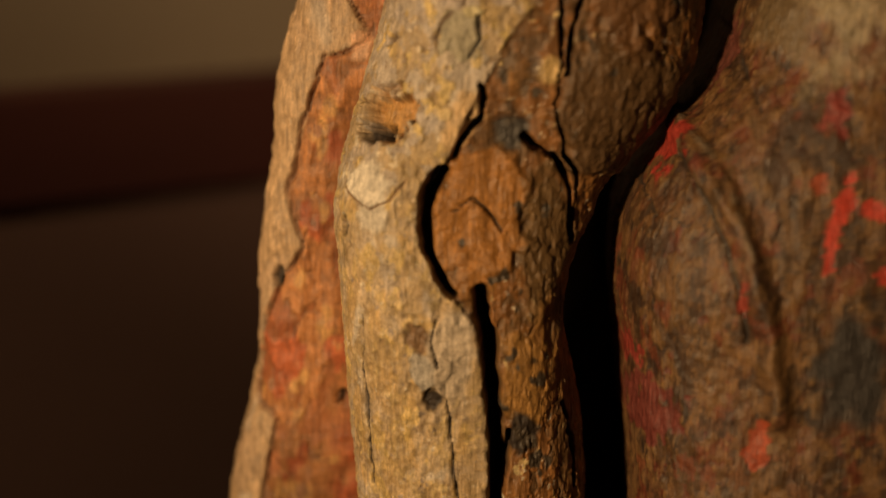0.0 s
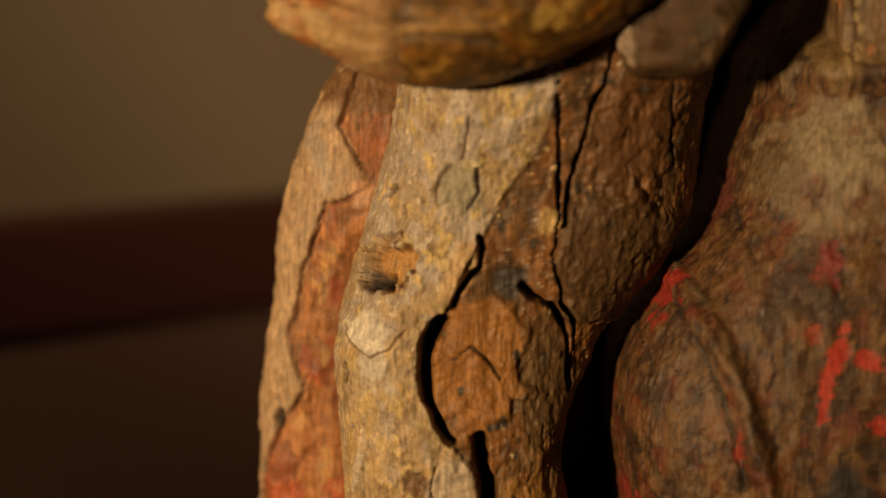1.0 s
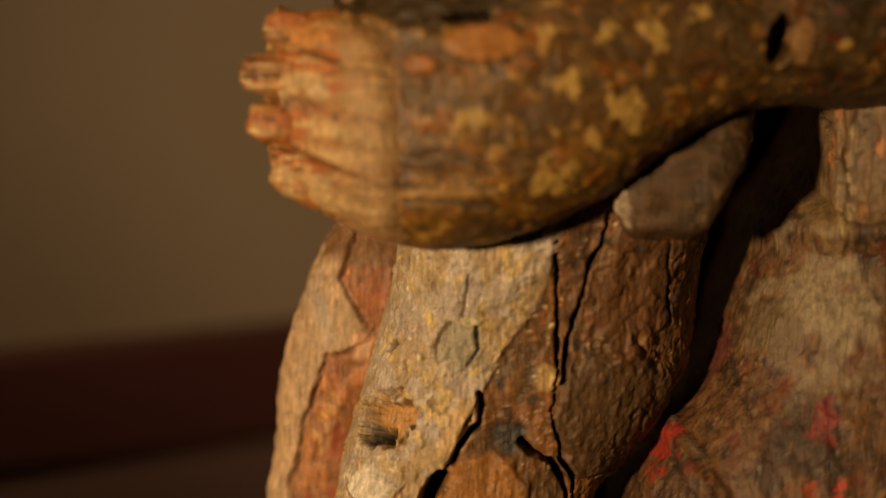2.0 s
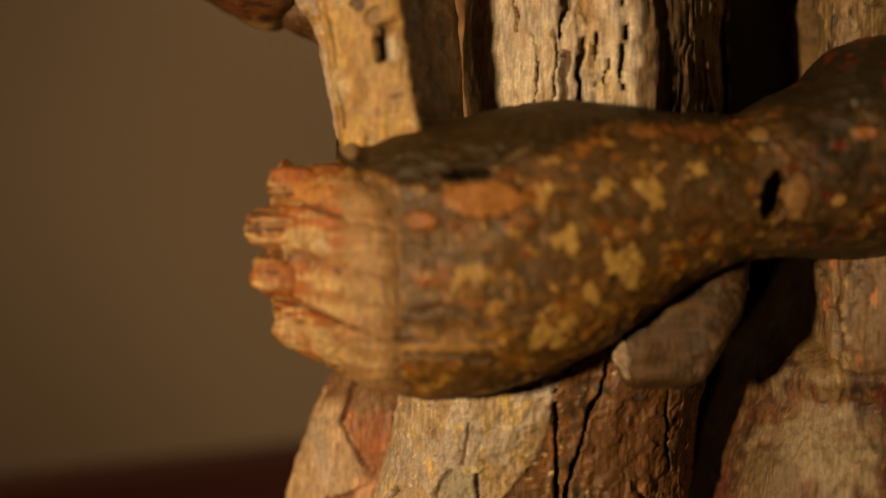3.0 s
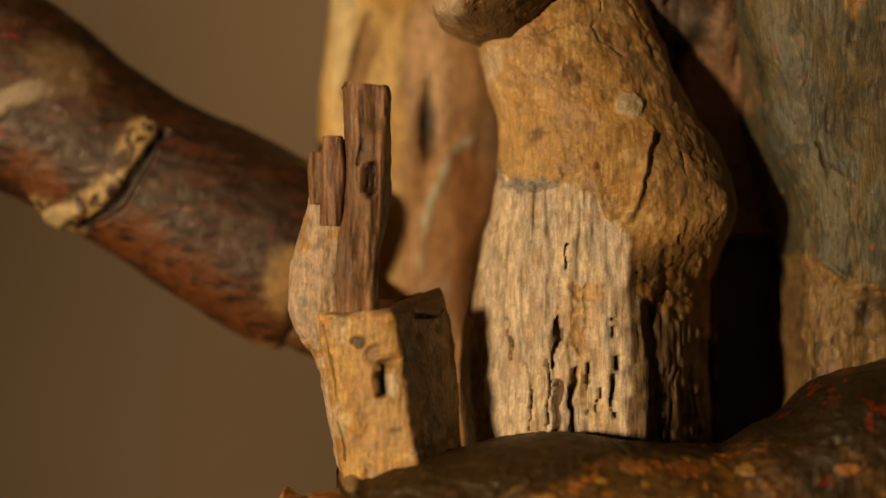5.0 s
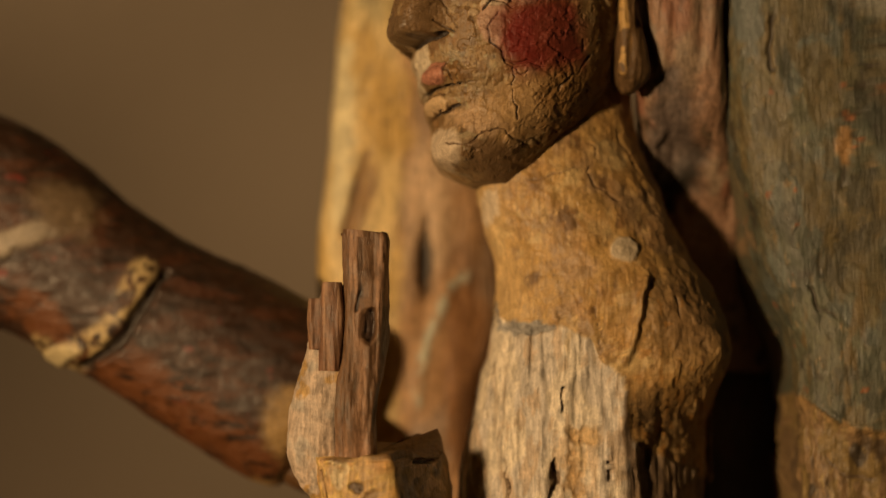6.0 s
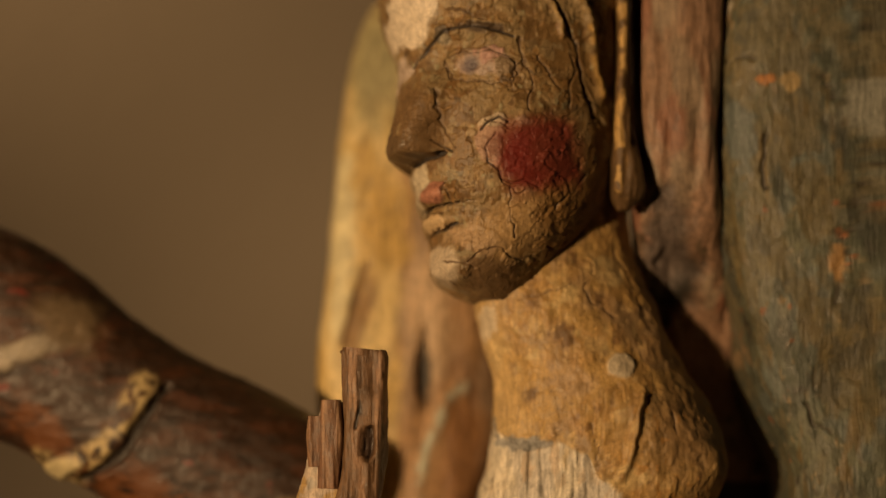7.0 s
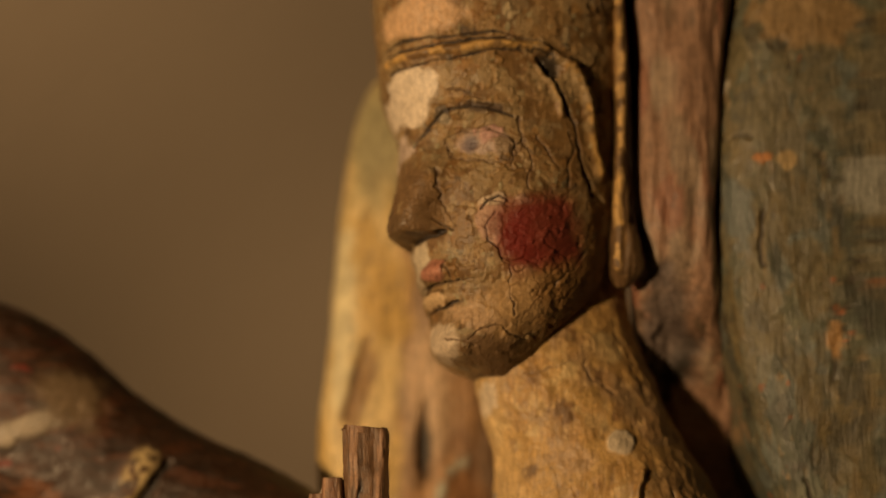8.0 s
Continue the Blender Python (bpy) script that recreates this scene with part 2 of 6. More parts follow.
def painted_wood(name):
    """Old paint on wood: the pigment attribute broken by specks, grain, crazing and a fine relief."""
    m, tree, bsdf = nodes_of(name)
    n, link = tree.nodes, tree.links

    def noise_at(vector, scale, detail, rough=0.6):
        t = n.new("ShaderNodeTexNoise")
        t.inputs["Scale"].default_value, t.inputs["Detail"].default_value, t.inputs["Roughness"].default_value = scale, detail, rough
        link.new(vector, t.inputs["Vector"])
        return t.outputs["Fac"]

    def ranged(value, a, b, c, d):
        r = n.new("ShaderNodeMapRange")
        for key, v in zip(("From Min", "From Max", "To Min", "To Max"), (a, b, c, d)):
            r.inputs[key].default_value = v
        link.new(value, r.inputs["Value"])
        return r.outputs[0]

    def sums(op, a, b):
        k = n.new("ShaderNodeMath")
        k.operation = op
        for slot, v in ((0, a), (1, b)):
            if isinstance(v, float):
                k.inputs[slot].default_value = v
            else:
                link.new(v, k.inputs[slot])
        return k.outputs[0]

    col = n.new("ShaderNodeVertexColor")
    col.layer_name = "pigment"
    craze = n.new("ShaderNodeAttribute")
    craze.attribute_name = "crackle"
    co = n.new("ShaderNodeTexCoord").outputs["Object"]
    fine = noise_at(co, 1100, 5, 0.72)
    blot = noise_at(co, 260, 4, 0.65)
    stretch = n.new("ShaderNodeMapping")
    stretch.inputs["Scale"].default_value = (800, 800, 130)
    link.new(co, stretch.inputs["Vector"])
    grain = noise_at(stretch.outputs["Vector"], 1.0, 4)
    # crazing: borders of warped cells, broken up by noise
    warp = n.new("ShaderNodeTexNoise")
    warp.inputs["Scale"].default_value, warp.inputs["Detail"].default_value = 160, 4
    link.new(co, warp.inputs["Vector"])
    bend = n.new("ShaderNodeMixRGB")
    bend.blend_type = "LINEAR_LIGHT"
    bend.inputs[0].default_value = 0.008
    link.new(co, bend.inputs[1])
    link.new(warp.outputs["Color"], bend.inputs[2])
    cells = n.new("ShaderNodeTexVoronoi")
    cells.feature = "DISTANCE_TO_EDGE"
    cells.inputs["Scale"].default_value = 170
    link.new(bend.outputs[0], cells.inputs["Vector"])
    line = ranged(cells.outputs["Distance"], 0.0, 0.07, 1.0, 0.0)
    line = sums("MULTIPLY", line, ranged(blot, 0.45, 0.62, 0.0, 1.0))
    line = sums("MULTIPLY", line, craze.outputs["Fac"])
    bare = ranged(craze.outputs["Fac"], 0.1, 0.4, 1.0, 0.25)
    fibre = sums("ADD", sums("MULTIPLY", ranged(grain, 0.3, 0.7, -0.38, 0.38), bare), 1.0)
    shade = sums("MULTIPLY", ranged(fine, 0.3, 0.7, 0.8, 1.2), fibre)
    shade = sums("MULTIPLY", shade, ranged(blot, 0.3, 0.7, 0.78, 1.22))
    shade = sums("MULTIPLY", shade, ranged(line, 0.0, 1.0, 1.0, 0.62))
    tone = n.new("ShaderNodeVectorMath")
    tone.operation = "SCALE"
    link.new(col.outputs["Color"], tone.inputs[0])
    link.new(shade, tone.inputs["Scale"])
    link.new(tone.outputs[0], bsdf.inputs["Base Color"])
    link.new(ranged(blot, 0.3, 0.7, 0.36, 0.66), bsdf.inputs["Roughness"])
    bsdf.inputs["Specular IOR Level"].default_value = 0.5
    relief = sums("ADD", sums("MULTIPLY", fine, 0.2), sums("MULTIPLY", sums("MULTIPLY", grain, bare), 0.8))
    relief = sums("ADD", relief, sums("MULTIPLY", blot, 0.26))
    relief = sums("SUBTRACT", relief, sums("MULTIPLY", line, 0.3))
    b = n.new("ShaderNodeBump")
    b.inputs["Strength"].default_value, b.inputs["Distance"].default_value = 0.7, 0.0009
    link.new(relief, b.inputs["Height"])
    link.new(b.outputs["Normal"], bsdf.inputs["Normal"])
    return m


def plain(name, colour, other, scale, rough=0.8, bump=0.2):
    """A wall, cloth or board colour with two scales of unevenness."""
    m, tree, bsdf = nodes_of(name)
    n, link = tree.nodes, tree.links
    co = n.new("ShaderNodeTexCoord")
    t = n.new("ShaderNodeTexNoise")
    t.inputs["Scale"].default_value, t.inputs["Detail"].default_value = scale, 6
    link.new(co.outputs["Object"], t.inputs["Vector"])
    mix = n.new("ShaderNodeMix")
    mix.data_type = "RGBA"
    mix.inputs[6].default_value, mix.inputs[7].default_value = (*colour, 1), (*other, 1)
    link.new(t.outputs["Fac"], mix.inputs[0])
    link.new(mix.outputs[2], bsdf.inputs["Base Color"])
    bsdf.inputs["Roughness"].default_value = rough
    t2 = n.new("ShaderNodeTexNoise")
    t2.inputs["Scale"].default_value, t2.inputs["Detail"].default_value = scale * 25, 4
    link.new(co.outputs["Object"], t2.inputs["Vector"])
    b = n.new("ShaderNodeBump")
    b.inputs["Strength"].default_value, b.inputs["Distance"].default_value = bump, 0.002
    link.new(t2.outputs["Fac"], b.inputs["Height"])
    link.new(b.outputs["Normal"], bsdf.inputs["Normal"])
    return m


WOOD = painted_wood("polychrome_wood")
PLASTER = plain("wall_plaster", (0.30, 0.25, 0.19), (0.24, 0.195, 0.15), 3)
RED_CLOTH = plain("dark_red_cloth", (0.056, 0.0095, 0.0075), (0.04, 0.007, 0.006), 8)
DARK_WOOD = plain("dark_board", (0.135, 0.076, 0.066), (0.10, 0.058, 0.051), 6)
STONE = plain("floor_stone", (0.22, 0.19, 0.16), (0.16, 0.14, 0.12), 4)

CREAM, GREY, OCHRE = (0.62, 0.55, 0.43), (0.42, 0.37, 0.31), (0.46, 0.30, 0.12)
BROWN, DARK, ORANGE = (0.20, 0.12, 0.06), (0.035, 0.026, 0.02), (0.40, 0.17, 0.06)
RED = (0.45, 0.05, 0.03)
UMBER, TAN, BLACK = (0.11, 0.075, 0.045), (0.40, 0.27, 0.15), (0.012, 0.01, 0.009)

# ---- the room ----


def box(name, lo, hi, material, turn_z=0.0, label="", category="", kind="structure", bevel=0.0):
    bm = bmesh.new()
    bmesh.ops.create_cube(bm, size=1.0)
    lo, hi = Vector(lo), Vector(hi)
    for v in bm.verts:
        v.co = Vector((v.co.x * (hi.x - lo.x), v.co.y * (hi.y - lo.y), v.co.z * (hi.z - lo.z)))
    if bevel:
        bmesh.ops.bevel(bm, geom=bm.edges[:], offset=bevel, segments=2, affect="EDGES")
    mesh = bpy.data.meshes.new(name)
    bm.to_mesh(mesh)
    bm.free()
    mesh.materials.append(material)
    ob = new(name, mesh)
    ob.location, ob.rotation_euler = (lo + hi) / 2, (0, 0, radians(turn_z))
    return tagged(ob, label, category, kind=kind)


box("floor", (-2.5, -2.5, -0.1), (2.5, 2.5, 0.0), STONE, label="dim grey stone floor of the gallery", category="floor")
box("ceiling", (-2.5, -2.5, 3.0), (2.5, 2.5, 3.1), PLASTER, label="plain plastered gallery ceiling in shade", category="ceiling")
box("wall_west", (-2.6, -2.5, 0.0), (-2.5, 2.5, 3.0), PLASTER, label="plain brownish plastered gallery wall", category="wall")
box("wall_east", (2.5, -2.5, 0.0), (2.6, 2.5, 3.0), PLASTER, label="plain brownish plastered gallery wall", category="wall")
box("wall_south", (-2.5, -2.6, 0.0), (2.5, -2.5, 3.0), PLASTER, label="plain brownish plastered gallery wall", category="wall")
box("wall_north", (-3.2, 0.92, 0.0), (2.9, 1.02, 3.0), PLASTER, 34, label="brown plastered wall behind the statues", category="wall")
box("dado", (-3.2, 0.862, 0.0), (2.9, 0.916, 1.128), DARK_WOOD, 34, label="nearly black lower panelling of the gallery wall", category="panelling", bevel=0.004)
box("dado_rail", (-3.2, 0.858, 1.131), (2.9, 0.916, 1.186), RED_CLOTH, 34, label="dark red painted rail on the wall panelling", category="rail", bevel=0.003)


def pedestal():
    base = new("pedestal")
    base.location = (0.10, 0.58, 0)
    for name, half, low, high, bevel in (("plinth", (0.26, 0.15), 0.0, 0.09, 0.01), ("shaft", (0.22, 0.11), 0.09, 0.93, 0.006), ("cap", (0.24, 0.13), 0.93, 1.0, 0.015)):
        bm = bmesh.new()
        bmesh.ops.create_cube(bm, size=1.0)
        for v in bm.verts:
            v.co = Vector((v.co.x * 2 * half[0], v.co.y * 2 * half[1], low + (v.co.z + 0.5) * (high - low)))
        bmesh.ops.bevel(bm, geom=bm.edges[:], offset=bevel, segments=2, affect="EDGES")
        mesh = bpy.data.meshes.new(name)
        bm.to_mesh(mesh)
        bm.free()
        mesh.materials.append(DARK_WOOD)
        new(name, mesh).parent = base
    tagged(base, "dark wooden museum pedestal under the carved figures", "pedestal")


pedestal()

# ---- the child figure: one carved piece ----


def head():
    c = Carving(upright([
        (1.6856, -0.0039, 0.0494, 0.535, 0.022, 2, 0), (1.6788, -0.0167, 0.0642, 0.535, 0.036, 2, 0), (1.6475, -0.0241, 0.0704, 0.535, 0.042, 2.1, -0.24), 
        (1.6234, -0.0218, 0.0687, 0.535, 0.04, 2.1, -0.24), (1.6061, -0.02, 0.0671, 0.535, 0.04, 2.1, -0.24), (1.5954, -0.0157, 0.0665, 0.535, 0.038, 2.1, -0.24),
        (1.5826, -0.0132, 0.0659, 0.535, 0.038, 2.1, -0.24), (1.5657, -0.0114, 0.0643, 0.535, 0.038, 2.1, -0.24), (1.5531, -0.0101, 0.062, 0.535, 0.037, 2.1, -0.24),
        (1.5406, -0.0064, 0.0581, 0.535, 0.036, 2.1, -0.24), (1.5303, -0.0035, 0.0515, 0.535, 0.033, 2.1, -0.15), (1.5198, -0.0018, 0.042, 0.533, 0.03, 2, -0.2),
        (1.5115, 0.0006, 0.0328, 0.531, 0.025, 2, -0.2), (1.5058, 0.0106, 0.0247, 0.531, 0.012, 2, -0.2)], 520, 560), (0.265, 0.16, 0.068))
    # brow, eye, nose, mouth and chin as plain swellings
    c.dome(0.0055, 1.5826, 0.0121, 0.0066, (0.0012, 0.006, 0))
    c.dome(0.0083, 1.5951, 0.0176, 0.0024, (-0.0006, -0.0018, 0))
    z = c.rest[:, 2]
    nx0, nz0 = -0.0064, 1.5852
    nx1, nz1 = -0.0102, 1.5548
    rise = np.clip((nz0 + 0.004 - z) / (nz0 + 0.004 - nz1), 0, 1) * step(z, nz1 - 0.0024, nz1 - 0.0018)
    mid = nx0 + (nx1 - nx0) * np.clip((nz0 - z) / (nz0 - nz1), 0, 1.2)
    wedge = np.exp(-(((c.rest[:, 0] - mid) / 0.0092) ** 4)) * c.front
    c.p += (rise * wedge)[:, None] * np.array((-0.0082, -0.0112, 0.0))
    c.dome(-0.0004, 1.539, 0.0081, 0.0027, (-0.0030, -0.0032, 0))
    c.dome(0.0009, 1.5309, 0.0077, 0.0025, (-0.0026, -0.0030, 0))
    c.dome(0.0044, 1.515, 0.0095, 0.0065, (-0.0026, -0.0036, 0))
    c.dome(0.0141, 1.583, 0.0101, 0.0047, (-0.0004, -0.0014, 0))
    c.dome(0.0295, 1.5504, 0.0174, 0.0154, (0.0, -0.0012, 0))
    c.turn()
    c.layer(BROWN, (0.012, 0.012, 0.012), 0.1, 0.7, 11)
    c.layer((0.42, 0.34, 0.23), (0.009, 0.009, 0.012), 0.75, 0.95, 12, 0.0002)
    c.layer((0.30, 0.25, 0.18), (0.010, 0.010, 0.008), 0.55, 0.9, 13)
    c.layer(UMBER, (0.005, 0.005, 0.004), 0.62, 0.95, 14)
    c.rough(0.02, 0.0003, 15)
    c.rough(0.004, 0.0001, 16)
    c.crackle[:] = 0.3
    c.layer((0.25, 0.14, 0.055), 0.006, 0.3, 0.7, 17)
    c.plates((0.011, 0.011, 0.008), 640, 0.0005, 0.72, (0.17, 0.1, 0.042), 1.0, 0.45, 0.36, 0.6)
    c.plates(0.0042, 641, 0.0003, 0.6, (0.34, 0.24, 0.13), step(fractal(c.rest, 0.02, 642), -0.1, 0.2), 0.35, 0.35, 0.5)
    c.layer((0.34, 0.30, 0.2), 0.003, 0.7, 1.0, 18, 0.00015)
    c.flake(0.011, 19, 0.00014, 0.1, None, (0.33, 0.22, 0.11))
    c.flake(0.006, 20, 0.0001, 0.3, None, (0.36, 0.27, 0.16))
    c.c *= np.array((0.88, 0.86, 0.74))
    # forehead, crown band, cheek and lips
    c.patch(-0.0098, 1.6024, 0.009, 0.0102, (0.68, 0.58, 0.45), 0.0002, 0.25, 0.12, 4)
    c.patch(-0.0065, 1.6291, 0.0139, 0.0067, (0.55, 0.36, 0.2), 0, 0.2, 0.2, 5)
    c.patch(0.0175, 1.5554, 0.0042, 0.0075, (0.40, 0.25, 0.17), 0.0004, 0.3, 0.12, 7, 10)
    c.patch(0.0191, 1.5627, 0.0045, 0.0022, (0.52, 0.41, 0.29), 0.0007, 0.3, 0.12, 647, 8)
    c.patch(0.0283, 1.5633, 0.003, 0.0015, (0.42, 0.32, 0.22), 0.0004, 0.4, 0.15, 648)
    c.patch(0.0110, 1.5586, 0.0018, 0.0018, (0.40, 0.29, 0.17), 0.0007, 0.3, 0.12, 649)
    c.patch(0.0145, 1.5235, 0.0095, 0.005, (0.40, 0.27, 0.15), 0.0003, 0.5, 0.3, 650)
    c.patch(0.0298, 1.5373, 0.006, 0.0035, (0.33, 0.27, 0.16), 0.0004, 0.6, 0.15, 651)
    c.patch(0.0327, 1.5285, 0.008, 0.004, (0.29, 0.2, 0.1), 0.0003, 0.6, 0.2, 652)
    c.patch(0.0385, 1.6106, 0.0042, 0.0046, (0.05, 0.038, 0.025), -0.0016, 0.35, 0.3, 653, 30)
    # dark strip along the brow: shading put in as colour
    c.patch(0.0164, 1.5954, 0.0095, 0.0016, (0.09, 0.06, 0.035), -0.0004, 0.4, 0.35, 654, -4)
    c.patch(0.0014, 1.5935, 0.0024, 0.0028, (0.13, 0.1, 0.065), 0.0006, 0.25, 0.15, 655)
    for n, line in enumerate(([(0.0448, 1.5763), (0.0450, 1.5728), (0.0448, 1.5692)], [(0.0484, 1.5521), (0.0484, 1.5495)], [(0.0145, 1.5598), (0.0168, 1.5623), (0.0210, 1.5641), (0.0241, 1.5623)], [(0.0195, 1.5586), (0.0160, 1.5539), (0.0170, 1.5487), (0.0210, 1.5460), (0.0214, 1.5428)],
                              [(0.0214, 1.5428), (0.0250, 1.5417), (0.0289, 1.5428), (0.0333, 1.5409)], [(0.0001, 1.5570), (0.0026, 1.5541), (0.0049, 1.5527)], [(0.0433, 1.5728), (0.0471, 1.5816), (0.0452, 1.5885)])):
        c.crack(line, 0.0006, 0.0009, 0.0003, DARK, 656 + n)
    c.ridge([(0.0346, 1.6102), (0.0385, 1.6053), (0.0413, 1.6000), (0.0427, 1.5944)], 0.0009, 0.0012, (0.34, 0.22, 0.08), 0.0005, 664)
    c.patch(-0.0005, 1.5401, 0.0042, 0.0034, (0.38, 0.17, 0.11), 0.0006, 0.25, 0.12, 8, -20)
    c.patch(0.0006, 1.5302, 0.0046, 0.0021, (0.56, 0.40, 0.22), 0.0008, 0.25, 0.15, 665)
    c.crack([(-0.0076, 1.5357), (0.0001, 1.5353), (0.0077, 1.5361)], 0.0010, 0.0016, 0.0004, DARK, 666)
    c.crack([(-0.0047, 1.5271), (0.0020, 1.5275), (0.0072, 1.5287)], 0.0008, 0.0011, 0.0004, DARK, 667)
    c.patch(0.0145, 1.5834, 0.0101, 0.0045, (0.36, 0.26, 0.2), 0.0003, 0.15, 0.12, 9)
    c.patch(0.0106, 1.583, 0.0029, 0.0031, (0.13, 0.10, 0.105), 0, 0.3, 0.6, 10)
    c.patch(0.0175, 1.5862, 0.0042, 0.0028, (0.40, 0.24, 0.2), 0.0004, 0.5, 0.15, 658)
    c.patch(0.0225, 1.5815, 0.0040, 0.0034, (0.24, 0.17, 0.1), 0.0005, 0.5, 0.15, 659)
    # pale patches down the profile put its lit edge into the colour
    c.patch(-0.0072, 1.5425, 0.0046, 0.0077, (0.55, 0.47, 0.34), 0.0003, 0.3, 0.15, 21)
    c.patch(0.0025, 1.5154, 0.005, 0.0076, (0.55, 0.45, 0.33), 0, 0.3, 0.2, 22)
    c.patch(-0.0128, 1.5832, 0.0043, 0.0059, (0.5, 0.4, 0.33), 0, 0.3, 0.2, 23)
    # darker side of the nose: its shade is put into the colour
    c.patch(-0.0055, 1.5652, 0.0065, 0.0128, (0.17, 0.10, 0.042), 0, 0.6, 0.4, 27)
    c.patch(-0.0085, 1.5560, 0.0060, 0.0040, (0.13, 0.08, 0.036), 0.0003, 0.5, 0.25, 668)
    # dark patch under the jaw: its shadow put into the colour
    c.patch(0.0206, 1.5116, 0.0099, 0.0069, (0.15, 0.09, 0.04), 0, 0.4, 0.3, 28)
    c.patch(0.0428, 1.5387, 0.0115, 0.0173, (0.26, 0.145, 0.05), 0, 0.4, 0.5, 29)
    c.patch(0.0245, 1.5309, 0.0096, 0.0096, (0.36, 0.23, 0.1), 0, 0.5, 0.4, 25)
    for n, line in enumerate(([(0.0024, 1.5854), (0.0043, 1.579), (0.0121, 1.5767), (0.0247, 1.5759), (0.0261, 1.5831)], [(0.0036, 1.5862), (0.0141, 1.5887), (0.0247, 1.5859)])):
        c.crack(line, 0.0005, 0.0006, 0.0012, (0.13, 0.08, 0.045), 36 + n)
    for n, line in enumerate((
        [(-0.0212, 1.6198), (-0.0114, 1.6215), (0.0043, 1.6207), (0.0201, 1.6224), (0.0357, 1.6191)], [(-0.0172, 1.6113), (-0.0035, 1.6117), (0.0102, 1.6142), (0.0239, 1.6162), (0.0396, 1.6155)],
        [(-0.0173, 1.6178), (-0.0035, 1.6174), (0.0102, 1.6195), (0.024, 1.6199)]), 1):
        c.crack(line, 0.0009, 0.0011, 0.0007, DARK, 30 + n)
    c.ridge([(-0.0172, 1.6147), (0.0004, 1.6154), (0.02, 1.6179), (0.0357, 1.6171), (0.0474, 1.6118), (0.052, 1.5996), (0.0541, 1.5855), (0.0566, 1.5756)], 0.0017, 0.0021, (0.50, 0.31, 0.1))
    c.crack([(0.0357, 1.6128), (0.0415, 1.6037), (0.0472, 1.5915), (0.0499, 1.5795), (0.0536, 1.5676)], 0.0013, 0.0011, 0.0006, UMBER, 41)
    c.crack([(-0.0077, 1.5838), (-0.0034, 1.5904), (0.0024, 1.5943), (0.0121, 1.5959), (0.0261, 1.5923)], 0.0009, 0.0008, 0.0004, DARK, 42)
    for n, line in enumerate((
        [(0.0024, 1.5854), (0.0043, 1.579), (0.0121, 1.5767), (0.0247, 1.5759), (0.0261, 1.5831)], [(0.0043, 1.5878), (0.0141, 1.5891), (0.0238, 1.5863)],
        [(-0.0003, 1.5735), (0.0024, 1.5636), (0.002, 1.56), (0.0055, 1.5553)], 
        [(-0.0056, 1.5354), (0.0044, 1.5362), (0.0131, 1.5366)], [(-0.004, 1.5327), (0.0044, 1.5331)], [(0.0024, 1.5459), (0.0044, 1.5401), (0.0066, 1.5366)],
        [(-0.0033, 1.528), (0.0044, 1.5273)], [(0.0044, 1.5169), (0.0129, 1.5143)], [(0.0159, 1.5632), (0.0207, 1.5612), (0.0236, 1.5593)],
        )):
        c.crack(line, 0.00055, 0.0007, 0.0014, (0.13, 0.08, 0.04), 50 + n)
    # dark groove at the nose's overhang: shade of the underside put into the colour
    c.crack([(-0.0150, 1.5519), (-0.0080, 1.5515), (-0.0014, 1.5520), (0.0022, 1.5530)], 0.0012, 0.0018, 0.0003, DARK, 68)
    for n, line in enumerate((
        [(0.0197, 1.5459), (0.0216, 1.5413), (0.0292, 1.5401)], [(0.0277, 1.5915), (0.0314, 1.5755), (0.0294, 1.5676)], [(0.0344, 1.5855), (0.043, 1.5735), (0.0445, 1.5676)],
        [(0.0043, 1.6015), (0.0121, 1.5999), (0.0156, 1.5991)], [(0.0101, 1.5577), (0.0117, 1.5561)], [(0.0244, 1.5401), (0.0234, 1.5304), (0.0262, 1.5246)],
        [(0.011, 1.515), (0.0196, 1.5198), (0.0281, 1.517)], [(0.0397, 1.5343), (0.0445, 1.5401), (0.0504, 1.5479)])):
        c.crack(line, 0.00055, 0.0007, 0.0014, (0.13, 0.08, 0.04), 70 + n)
    c.patch(0.0024, 1.5921, 0.0022, 0.0018, (0.3, 0.25, 0.17), -0.0008, 0.1, 0.2, 24)
    c.patch(0.0337, 1.5531, 0.0138, 0.0118, (0.17, 0.026, 0.015), 0, 0.15, 0.4, 6, 15)
    c.patch(0.0275, 1.5507, 0.0078, 0.0095, (0.175, 0.021, 0.014), 0, 0.25, 0.6, 26)
    c.patch(0.0404, 1.5527, 0.009, 0.0085, (0.16, 0.032, 0.018), 0, 0.4, 0.5, 646)
    return c


